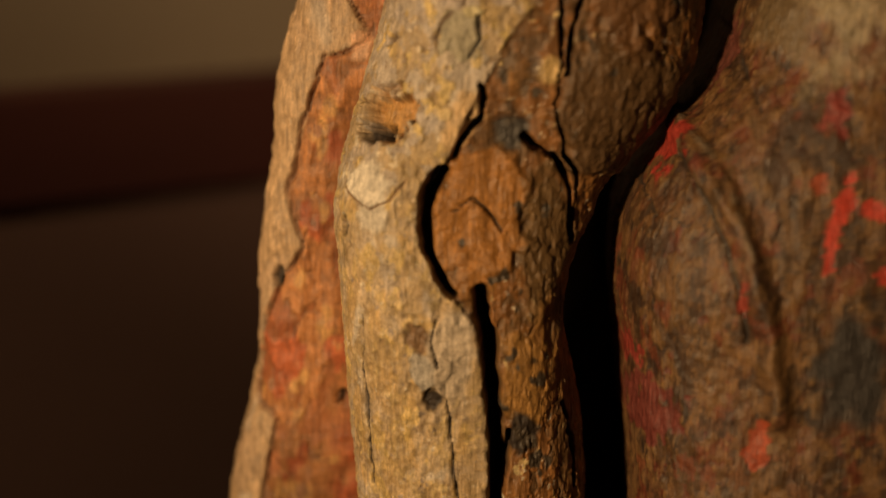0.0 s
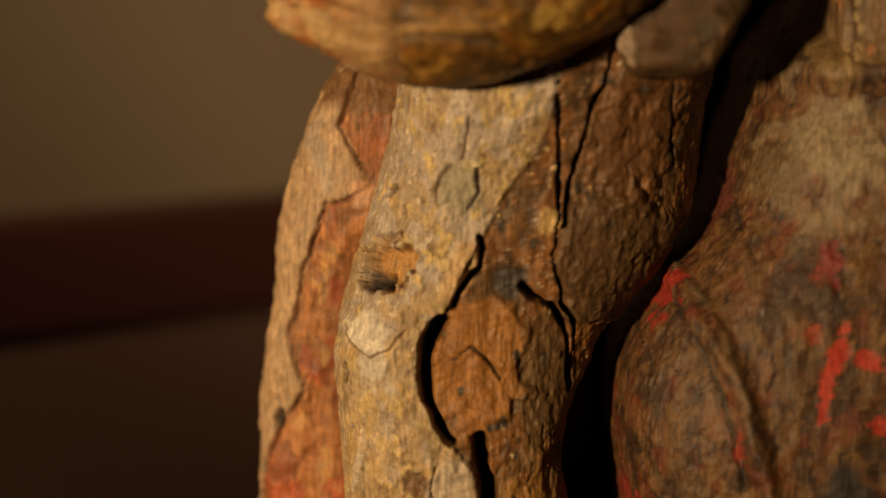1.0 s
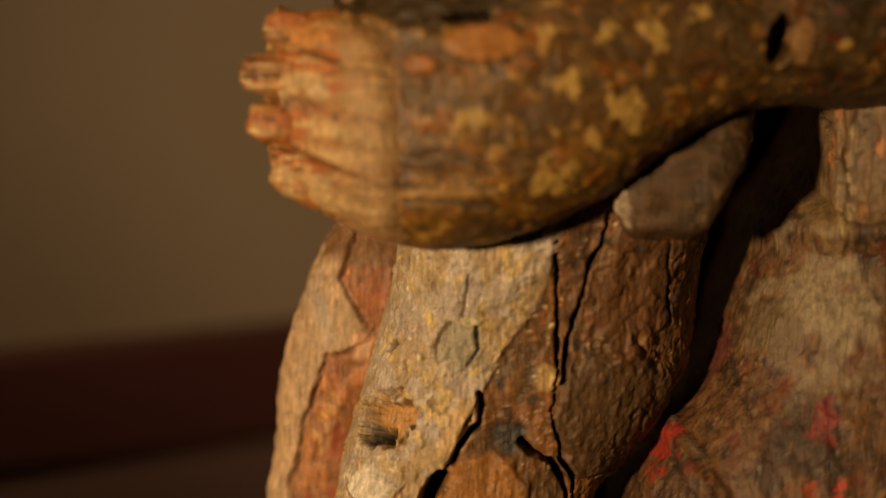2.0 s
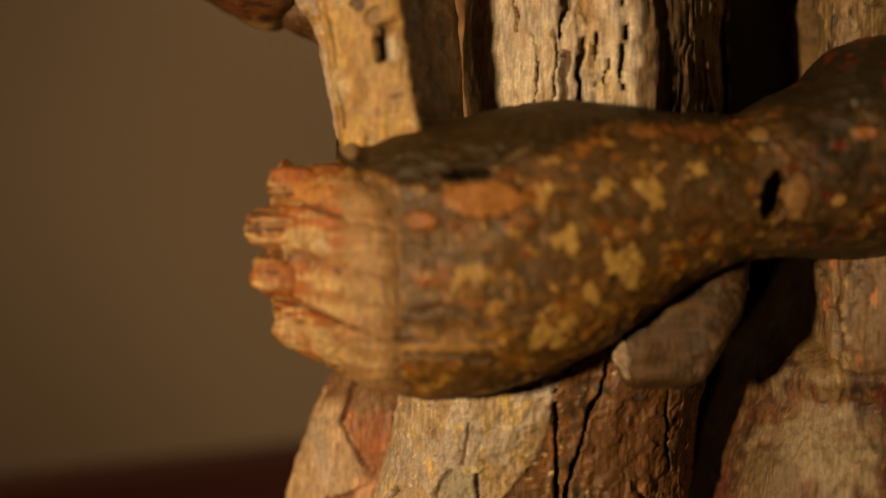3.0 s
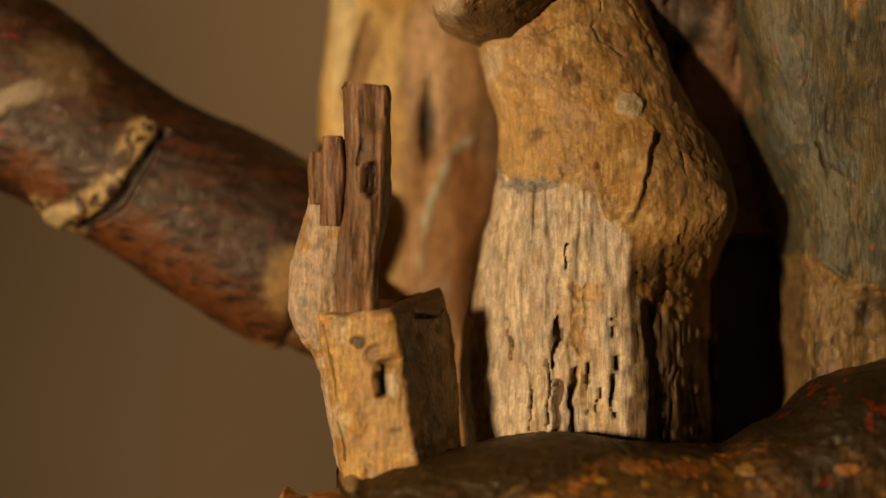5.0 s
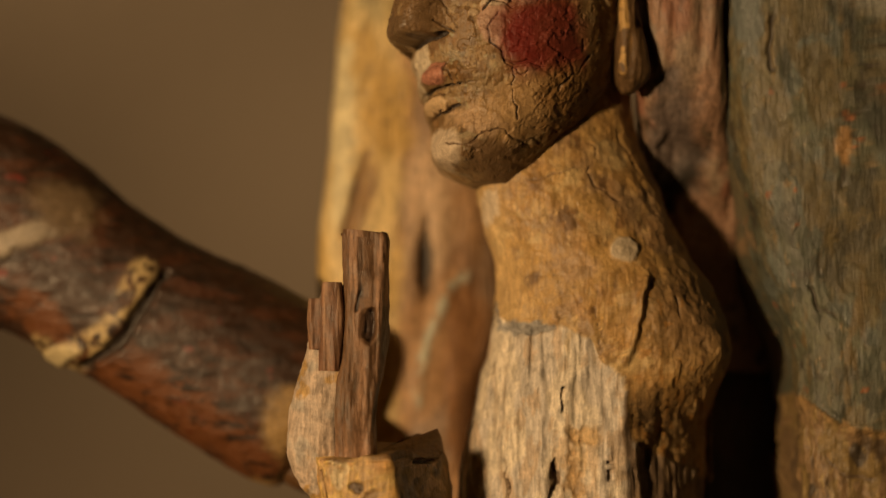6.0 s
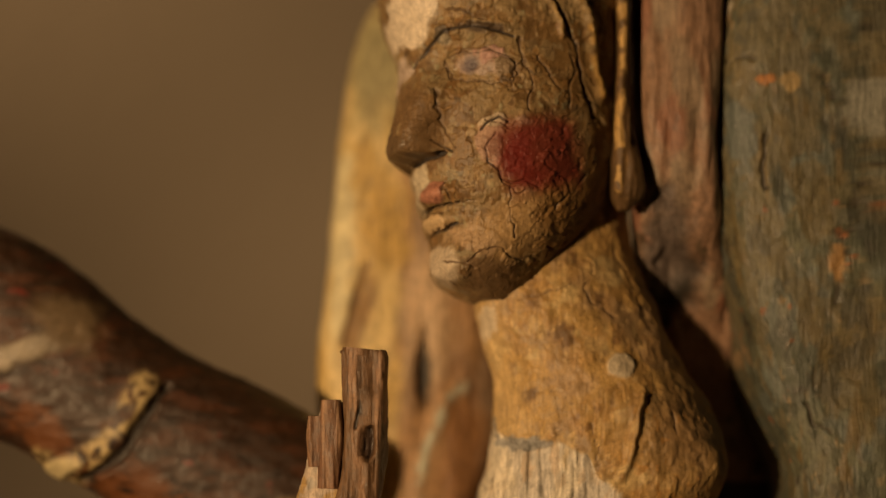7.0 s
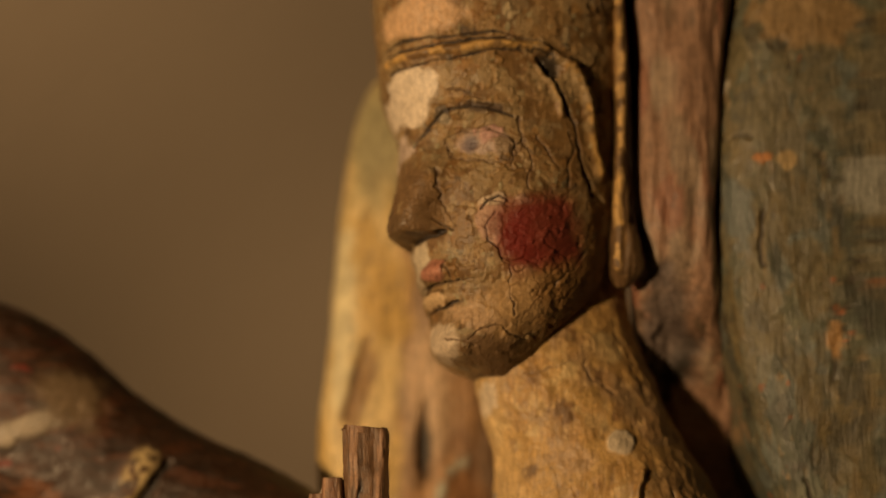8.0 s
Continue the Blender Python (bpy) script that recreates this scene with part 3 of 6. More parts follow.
def crown_back():
    """The hair that hangs behind the cheek."""
    c = Carving(upright([
        (1.6777, 0.0628, 0.0678, 0.519, 0.005, 2.4, -0.2), (1.6428, 0.0632, 0.0679, 0.519, 0.005, 2.4, -0.2), (1.6108, 0.063, 0.0681, 0.519, 0.005, 2.4, -0.2), (1.5793, 0.0623, 0.0683, 0.519, 0.005, 2.4, -0.2),
        (1.5587, 0.0613, 0.0695, 0.519, 0.006, 2.4, -0.2), (1.5475, 0.0601, 0.0717, 0.519, 0.006, 2.4, -0.2), (1.5408, 0.0606, 0.0714, 0.521, 0.007, 2.2, -0.2), (1.5365, 0.0626, 0.0662, 0.522, 0.003, 2, 0)], 80, 280), (0.12, 0.07, 0.03))
    c.layer((0.24, 0.14, 0.05), (0.004, 0.01, 0.03), 0.1, 0.7, 61)
    # raised gold line: the strand's lit left edge is also put into the colour
    c.ridge([(0.0649, 1.6435), (0.0649, 1.6008), (0.0633, 1.5591), (0.0622, 1.5428)], 0.0015, 0.0010, (0.46, 0.29, 0.1))
    c.crack([(0.0682, 1.6435), (0.0682, 1.6008), (0.0678, 1.5592)], 0.0016, 0.0016, 0.0003, DARK)
    c.rough((0.003, 0.01, 0.02), 0.0005, 62)
    return c


def torso():
    c = Carving(upright([
        (1.565, 0.0259, 0.0671, 0.552, 0.014, 2, 0), (1.5475, 0.0215, 0.0693, 0.55, 0.018, 2, -0.25), (1.5341, 0.0161, 0.069, 0.546, 0.022, 2, -0.25), (1.5214, 0.0126, 0.0708, 0.545, 0.024, 2, -0.25), (1.4948, 0.0154, 0.0826, 0.546, 0.028, 2, -0.2),
        (1.4806, 0.0195, 0.0896, 0.547, 0.03, 2, -0.12), (1.4712, 0.0201, 0.0954, 0.548, 0.032, 2.2, -0.05), (1.4544, 0.0169, 0.1023, 0.55, 0.034, 2.4, 0.1), (1.4464, 0.0153, 0.1023, 0.55, 0.034, 2.4, 0.1),
        (1.4394, 0.0137, 0.099, 0.55, 0.034, 2.6, 0.12), (1.4235, 0.0105, 0.0977, 0.55, 0.034, 2.8, 0.15), (1.4036, 0.0073, 0.0975, 0.55, 0.034, 3, 0.2), 
        (1.3641, 0.0089, 0.0983, 0.55, 0.034, 3, 0.2), (1.3328, 0.0132, 0.098, 0.55, 0.032, 3, 0.2)], 380, 480), OCHRE)
    x, z = c.rest[:, 0], c.rest[:, 2]
    zc = (0.0219, 1.4541)[1]
    collar = np.array([(0.0032, 1.468), (0.0116, 1.4656), (0.019, 1.4620), (0.0265, 1.4555), (0.0415, 1.4555), (0.0508, 1.4518), (0.0536, 1.4455), (0.062, 1.4385), (0.0640, 1.418), (0.0965, 1.4035)])
    zb = np.interp(x, collar[:, 0], collar[:, 1])
    below = step(zb - z + 0.0014 * fractal(c.rest, 0.008, 70), -0.001, 0.001)
    # bare pale wood below the collar, with long splits
    xs, zs = 0.0725, 1.4541
    c.layer(TAN, (0.014, 0.014, 0.014), 0.0, 0.6, 71)
    c.layer(BROWN, (0.008, 0.008, 0.010), 0.5, 0.9, 72)
    c.layer((0.56, 0.42, 0.22), (0.012, 0.012, 0.010), 0.3, 0.7, 73)
    c.tint((0.66, 0.59, 0.465), below * 0.95)
    c.tint((0.50, 0.455, 0.40), below * step(fractal(c.rest, (0.010, 0.01, 0.022), 74), 0.0, 0.4) * 0.8)
    c.tint((0.46, 0.33, 0.2), below * step(fractal(c.rest, (0.005, 0.01, 0.014), 53, 4), 0.35, 0.5) * 0.6)
    c.tint((0.64, 0.5, 0.29), below * step(x + 0.006 * fractal(c.rest, 0.015, 60), 0.036, 0.046) * step(fractal(c.rest, (0.007, 0.01, 0.018), 68), 0.0, 0.5) * 0.8)
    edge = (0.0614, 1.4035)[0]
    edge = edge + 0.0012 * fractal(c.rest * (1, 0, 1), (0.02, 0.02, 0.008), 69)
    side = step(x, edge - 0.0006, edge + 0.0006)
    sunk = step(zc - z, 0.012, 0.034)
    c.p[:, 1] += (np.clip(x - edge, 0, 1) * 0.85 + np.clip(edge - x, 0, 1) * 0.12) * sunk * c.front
    c.p[:, 1] += 0.0016 * below * c.front * fractal(c.rest, (0.009, 0.02, 0.05), 59)
    c.turn()
    # brown and umber on the turned side carry its shade as colour
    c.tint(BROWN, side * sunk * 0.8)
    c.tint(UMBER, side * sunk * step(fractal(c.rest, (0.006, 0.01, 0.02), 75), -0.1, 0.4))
    c.rough(0.02, 0.0006, 76)
    grain = fractal(c.rest, (0.0016, 0.006, 0.022), 77, 4)
    c.flake(0.012, 61, 0.00018, 0.1, 1 - below)
    c.push(-0.0006 * below)
    c.push(-0.00045 * step(grain, 0.2, 0.9) * below)
    ragged = np.exp(-(((z - zb) / 0.010) ** 2)) * (1 - below)
    c.plates(0.006, 670, 0.0007, 0.6, (0.42, 0.29, 0.13), ragged, 0.4, 0.4, 0.5)
    c.plates((0.013, 0.013, 0.010), 671, 0.0001, 0.75, (0.34, 0.22, 0.1), 1 - below, 0.3, 0.12, 0.5)
    c.tint((0.30, 0.22, 0.14), below * step(grain, 0.6, 1.0) * 0.5)
    c.tint((0.36, 0.20, 0.07), (1 - below) * step(fractal(c.rest, 0.007, 58, 4), 0.15, 0.4) * 0.35)
    c.tint((0.60, 0.43, 0.22), (1 - below) * step(fractal(c.rest, (0.003, 0.003, 0.005), 57), 0.6, 0.85) * 0.7)
    c.tint((0.20, 0.12, 0.05), (1 - below) * step(fractal(c.rest, 0.0022, 56), 0.75, 1.0) * 0.6)
    c.push(0.0003 * (1 - below) * fractal(c.rest, 0.009, 55, 4))
    # paler toward the neck's left edge: its lit side put into the colour
    c.tint((0.62, 0.46, 0.25), (1 - below) * (1 - step(x - 0.12 * (1.49 - z) + 0.006 * fractal(c.rest, 0.02, 54), 0.018, 0.034)) * 0.6)
    c.c *= 1 - (1 - below)[:, None] * np.array((0.02, 0.05, 0.16))
    c.crackle[:] = 0.2 * (1 - below) + 0.05
    c.push(0.0003 * below * fractal(c.rest, (0.0016, 0.003, 0.006), 78) + 0.0003 * (1 - below) * fractal(c.rest, 0.004, 64))
    c.push(0.0010 * below * step(fractal(c.rest, (0.006, 0.01, 0.040), 66), -0.1, 0.5))
    c.push(0.0004 * below * fractal(c.rest, (0.003, 0.006, 0.012), 63))
    c.tint((0.40, 0.36, 0.30), below * step(fractal(c.rest, (0.003, 0.004, 0.007), 62), 0.5, 0.9) * 0.7)
    c.tint((0.21, 0.13, 0.055), step(x - xs + 0.004 * fractal(c.rest, 0.012, 67), -0.012, 0.004) * step(z - zs, -0.02, 0.0) * (1 - step(z - zs, 0.014, 0.03)) * 0.8)
    worn = (1 - below) * step(x, 0.062, 0.070) * (1 - step(z, 1.47, 1.485))
    c.tint((0.42, 0.22, 0.06), worn * step(fractal(c.rest, (0.003, 0.003, 0.005), 52), 0.55, 0.7) * 0.8)
    c.push(0.0003 * worn * step(fractal(c.rest, (0.004, 0.004, 0.007), 51), 0.1, 0.25))
    c.dome(0.0965, 1.4478, 0.006, 0.006, (0.0008, -0.003, 0))
    c.ridge([(0.0695, 1.4714), (0.0668, 1.4590), (0.0652, 1.4500), (0.0622, 1.4430)], 0.0012, 0.0022, (0.34, 0.21, 0.08))
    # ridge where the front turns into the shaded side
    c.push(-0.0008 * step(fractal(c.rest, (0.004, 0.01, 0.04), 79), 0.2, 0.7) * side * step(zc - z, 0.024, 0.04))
    for n, (line, w) in enumerate((
        ([(0.0383, 1.411), (0.0386, 1.4017), (0.0364, 1.3942)], 0.0010), ([(0.0375, 1.3887), (0.0378, 1.3729)], 0.0014), ([(0.0341, 1.3961), (0.0348, 1.3849), (0.0344, 1.3729)], 0.0007),
        ([(0.0438, 1.3933), (0.043, 1.3812), (0.0433, 1.3723)], 0.0013), ([(0.0479, 1.3952), (0.0473, 1.3785)], 0.0008), ([(0.052, 1.3868), (0.0512, 1.3801)], 0.0006), ([(0.0425, 1.4353), (0.041, 1.4269)], 0.0005),
        ([(0.0283, 1.3961), (0.0292, 1.3849), (0.0285, 1.3738)], 0.0005), ([(0.0218, 1.411), (0.0228, 1.3961)], 0.0004), ([(0.0564, 1.411), (0.0572, 1.3942), (0.0564, 1.3775)], 0.0005))):
        c.crack(line, w * 1.35, 0.0036, 0.0011, (0.12, 0.075, 0.04), 80 + n)
    c.patch(0.045, 1.4063, 0.0041, 0.0086, (0.46, 0.31, 0.15), -0.0014, 0.5, 0.4, 90, 0, 0.004)
    c.patch(0.049, 1.4185, 0.0041, 0.0037, (0.54, 0.38, 0.19), -0.0010, 0.5, 0.4, 91, 0, 0.004)
    c.crack([(0.0186, 1.4669), (0.0219, 1.4564), (0.0294, 1.4537), (0.0388, 1.4556)], 0.0016, 0.0007, 0.0005, (0.25, 0.23, 0.21), 92)
    c.patch(0.0285, 1.4556, 0.0075, 0.0023, (0.28, 0.27, 0.25), 0, 0.3, 0.25, 93)
    c.patch(0.0626, 1.4816, 0.0047, 0.0043, (0.5, 0.42, 0.3), 0.0007, 0.15, 0.12, 94)
    # cream spot on the neck's left edge, part of its coloured-in lit side
    c.patch(0.0172, 1.4988, 0.0031, 0.0058, (0.62, 0.52, 0.38), 0, 0.3, 0.25, 95)
    for n, line in enumerate((
        [(0.0506, 1.5195), (0.0535, 1.5175), (0.0526, 1.5116), (0.0495, 1.5096), (0.0533, 1.5037), (0.061, 1.4998)], [(0.0624, 1.5244), (0.0671, 1.5136), (0.0727, 1.4999)],
        [(0.0279, 1.5041), (0.0357, 1.5066), (0.0455, 1.5096)],         [(0.052, 1.4616), (0.0548, 1.4522), (0.0538, 1.4447)], [(0.0802, 1.4654), (0.0813, 1.4598)])):
        c.crack(line, 0.0005, 0.0006, 0.0010, (0.2, 0.125, 0.06), 100 + n)
    return c


def forearm_stump():
    c = Carving(bar([(*(-0.0205, 0.508, 1.4168), 0.0204, 0.016, 4.5), (*(-0.0197, 0.508, 1.4109), 0.0208, 0.016, 4.5), (*(-0.0171, 0.508, 1.3962), 0.0206, 0.016, 4.5),
                     (*(-0.0156, 0.508, 1.3815), 0.0205, 0.016, 4.5), (*(-0.0143, 0.508, 1.3669), 0.0200, 0.016, 4.5), (*(-0.0134, 0.508, 1.3587), 0.0195, 0.016, 4.5)], 240, 190), (0.60, 0.45, 0.21))
    x = c.rest[:, 0]
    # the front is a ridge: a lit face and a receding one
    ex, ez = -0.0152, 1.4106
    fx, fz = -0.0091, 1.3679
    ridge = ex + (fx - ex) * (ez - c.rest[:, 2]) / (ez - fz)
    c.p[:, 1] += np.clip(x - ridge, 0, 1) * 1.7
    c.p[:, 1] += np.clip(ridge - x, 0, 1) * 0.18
    c.turn()
    c.layer(OCHRE, (0.008, 0.008, 0.012), 0.2, 0.6, 111)
    c.layer((0.48, 0.30, 0.17), (0.006, 0.006, 0.016), 0.5, 0.9, 112)
    c.layer(CREAM, (0.008, 0.008, 0.012), 0.35, 0.7, 113)
    c.layer((0.40, 0.27, 0.12), 0.004, 0.5, 1.2, 114)
    c.layer((0.55, 0.34, 0.16), (0.004, 0.004, 0.012), 0.4, 0.9, 110)
    c.c *= np.array((1.0, 0.92, 0.7))
    # the receding face is tinted darker: its shade is put into the colour
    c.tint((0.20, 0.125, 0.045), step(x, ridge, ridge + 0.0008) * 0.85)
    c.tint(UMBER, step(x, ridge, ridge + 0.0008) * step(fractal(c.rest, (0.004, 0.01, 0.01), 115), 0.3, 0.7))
    c.rough((0.008, 0.008, 0.02), 0.0010, 116)
    c.rough(0.003, 0.0003, 117)
    c.plates((0.007, 0.007, 0.011), 126, 0.0003, 0.7, (0.46, 0.30, 0.14), 1.0, 0.3, 0.3, 0.5)
    c.patch(-0.0193, 1.3916, 0.0022, 0.0062, BLACK, -0.006, 0.12, 0.2, 118, -6)
    c.patch(-0.0222, 1.3985, 0.0020, 0.0035, (0.30, 0.2, 0.1), -0.001, 0.3, 0.2, 128, -20)
    c.patch(-0.0159, 1.3888, 0.0016, 0.0035, CREAM, 0.0004, 0.2, 0.2, 119)
    c.patch(-0.0267, 1.4025, 0.0023, 0.0017, UMBER, -0.0006, 0.3, 0.3, 120)
    c.patch(-0.0165, 1.3742, 0.0016, 0.0012, UMBER, -0.0006, 0.3, 0.3, 121)
    c.patch(-0.0049, 1.413, 0.0035, 0.0021, DARK, -0.002, 0.3, 0.3, 122)
    top = c.rest[:, 2].max()
    c.p[:, 2] -= 0.005 * step(c.rest[:, 2], top - 0.012, top) * step(-c.rest[:, 1], -0.512, -0.49)
    c.tint((0.19, 0.11, 0.045), step(c.rest[:, 2] + 0.003 * fractal(c.rest, 0.008, 124), top - 0.006, top - 0.004) * 0.85)
    c.crack([(-0.0375, 1.4080), (-0.0352, 1.3950), (-0.0335, 1.3800), (-0.0312, 1.3650)], 0.0008, 0.0012, 0.0004, UMBER, 125)
    c.p[:, 2] += 0.0028 * fractal(c.rest, 0.008, 123) * step(c.rest[:, 2], top - 0.006, top)
    return c


def forearm_back():
    c = Carving(bar([(*(-0.0331, 0.512, 1.4688), 0.006, 0.006, 3), (*(-0.0349, 0.512, 1.4519), 0.008, 0.007, 3), (*(-0.0378, 0.512, 1.4351), 0.0095, 0.008, 3),
                     (*(-0.0414, 0.511, 1.422), 0.0090, 0.008, 2.5), (*(-0.041, 0.511, 1.4109), 0.0088, 0.008, 2.5), (*(-0.0359, 0.514, 1.3998), 0.0065, 0.006, 2.5), (*(-0.0319, 0.516, 1.3812), 0.0062, 0.006, 3), (*(-0.0286, 0.518, 1.3606), 0.006, 0.006, 3)], 100, 180), (0.50, 0.40, 0.31))
    c.layer(GREY, 0.008, 0.2, 0.7, 131)
    c.layer(OCHRE, 0.006, 0.6, 0.9, 132)
    c.rough(0.006, 0.0005, 133)
    return c


def stick():
    c = Carving(bar([(*(-0.0251, 0.505, 1.4861), 0.0072, 0.007, 4), (*(-0.0249, 0.505, 1.4837), 0.0078, 0.007, 4), (*(-0.0246, 0.505, 1.4735), 0.0074, 0.007, 4), (*(-0.0245, 0.505, 1.4587), 0.0068, 0.007, 4),
                     (*(-0.0254, 0.505, 1.4439), 0.0066, 0.007, 4), (*(-0.0269, 0.504, 1.4291), 0.0066, 0.007, 4), (*(-0.0273, 0.506, 1.4081), 0.0066, 0.007, 4)], 100, 220), (0.15, 0.082, 0.04))
    c.layer((0.28, 0.16, 0.09), (0.0025, 0.006, 0.03), 0.0, 0.5, 141)
    c.layer(UMBER, (0.004, 0.006, 0.02), 0.4, 0.7, 142)
    c.rough((0.0022, 0.006, 0.03), 0.0006, 143)
    c.rough((0.006, 0.006, 0.015), 0.0008, 149)
    c.p[:, 2] -= 0.18 * np.clip(c.rest[:, 0] - (-0.0262, 1.4839)[0], -0.01, 0.01) * step(c.rest[:, 2], (-0.0262, 1.4784)[1], (-0.0262, 1.4839)[1])
    c.patch(-0.0227, 1.4542, 0.0025, 0.0054, (0.05, 0.03, 0.02), -0.003, 0.2, 0.2, 144)
    c.crack([(-0.026, 1.4834), (-0.0253, 1.4706), (-0.0274, 1.4597)], 0.0008, 0.001, 0.0003, DARK)
    return c


def stick_splinter(a, b, c0, seed):
    c = Carving(bar([(*a, 0.0032, 0.004, 4), (*b, 0.0036, 0.004, 4), (*c0, 0.0036, 0.004, 4)], 60, 110), (0.17, 0.085, 0.045))
    c.layer((0.28, 0.16, 0.09), (0.0025, 0.006, 0.03), 0.0, 0.5, seed)
    c.rough((0.002, 0.005, 0.02), 0.0005, seed + 1)
    return c


def far_arm():
    """The arm held out and up on the far side, with its pale cuff."""
    c = Carving(bar([(*(-0.0425, 0.568, 1.4266), 0.0285, 0.018, 2.2), (*(-0.0500, 0.568, 1.4308), 0.0335, 0.025, 2.2), (*(-0.0786, 0.567, 1.4477), 0.0335, 0.025, 2.2), (*(-0.1073, 0.566, 1.4641), 0.031, 0.024, 2.2),
                     (*(-0.1319, 0.565, 1.4794), 0.0315, 0.024, 2.3), (*(-0.1526, 0.565, 1.4929), 0.035, 0.025, 2.3), (*(-0.1775, 0.565, 1.5084), 0.034, 0.025, 2.3), (*(-0.2232, 0.565, 1.5271), 0.026, 0.02, 2.3)], 140, 260), (0.042, 0.019, 0.009))
    c.layer((0.077, 0.028, 0.011), (0.013, 0.009, 0.004), 0.0, 0.6, 151)
    for n, (bx, bz, rx, rz) in enumerate(((-0.0894, 1.4272, 0.0296, 0.0103), (-0.1151, 1.4391, 0.0178, 0.0059), (-0.0695, 1.4115, 0.0177, 0.0098), (-0.1431, 1.4629, 0.0139, 0.0059))):
        c.patch(bx, bz, rx, rz, (0.15, 0.055, 0.018), 0, 0.45, 0.4, 160 + n, -35, 0.02)
    c.layer((0.155, 0.023, 0.011), (0.011, 0.008, 0.004), 0.95, 1.2, 152)
    c.layer((0.025, 0.013, 0.007), (0.008, 0.005, 0.002), 0.3, 0.8, 153)
    c.ridge([(-0.1439, 1.451), (-0.137, 1.4466), (-0.1291, 1.448), (-0.1173, 1.4559), (-0.1105, 1.4649), (-0.1057, 1.4778)], 0.0060, 0.0012, (0.50, 0.38, 0.18))
    c.patch(-0.1366, 1.4486, 0.0087, 0.0032, (0.60, 0.50, 0.28), 0.0015, 0.2, 0.25, 154, 10)
    # pale grey patch: a highlight near the cuff, put in as colour
    c.patch(-0.1500, 1.4895, 0.0200, 0.0042, (0.32, 0.27, 0.20), 0.001, 0.3, 0.4, 155, 18)
    c.patch(-0.1330, 1.5010, 0.0130, 0.0090, (0.16, 0.11, 0.06), 0, 0.3, 0.5, 159, -30)
    c.patch(-0.0596, 1.3958, 0.0118, 0.0049, (0.45, 0.30, 0.12), 0, 0.3, 0.4, 156, -30)
    c.patch(-0.0528, 1.4233, 0.0079, 0.0118, (0.38, 0.25, 0.1), 0, 0.3, 0.4, 157)
    c.crack([(-0.1271, 1.444), (-0.1123, 1.453), (-0.1026, 1.4689), (-0.0977, 1.4768)], 0.003, 0.003, 0.0008, DARK)
    c.rough((0.008, 0.005, 0.004), 0.0003, 158)
    c.crackle[:] = 0.4
    c.c *= 0.85
    c.p *= (1.02, 1.0, 1.0)
    c.p[:, 1] += 0.012
    return c


def far_arm_root():
    """The worn ochre underside where the far arm meets the body."""
    c = Carving(bar([(-0.0760, 0.580, 1.4335, 0.012, 0.012, 2.4), (-0.0600, 0.580, 1.4235, 0.016, 0.014, 2.4), (-0.0450, 0.580, 1.4140, 0.017, 0.014, 2.4), (-0.0340, 0.580, 1.4075, 0.015, 0.012, 2.4)], 80, 90), (0.11, 0.055, 0.02))
    c.layer((0.33, 0.20, 0.07), (0.012, 0.012, 0.010), -0.1, 0.5, 165)
    c.layer((0.06, 0.03, 0.014), (0.008, 0.008, 0.006), 0.4, 0.8, 166)
    c.rough(0.010, 0.0008, 167)
    return c


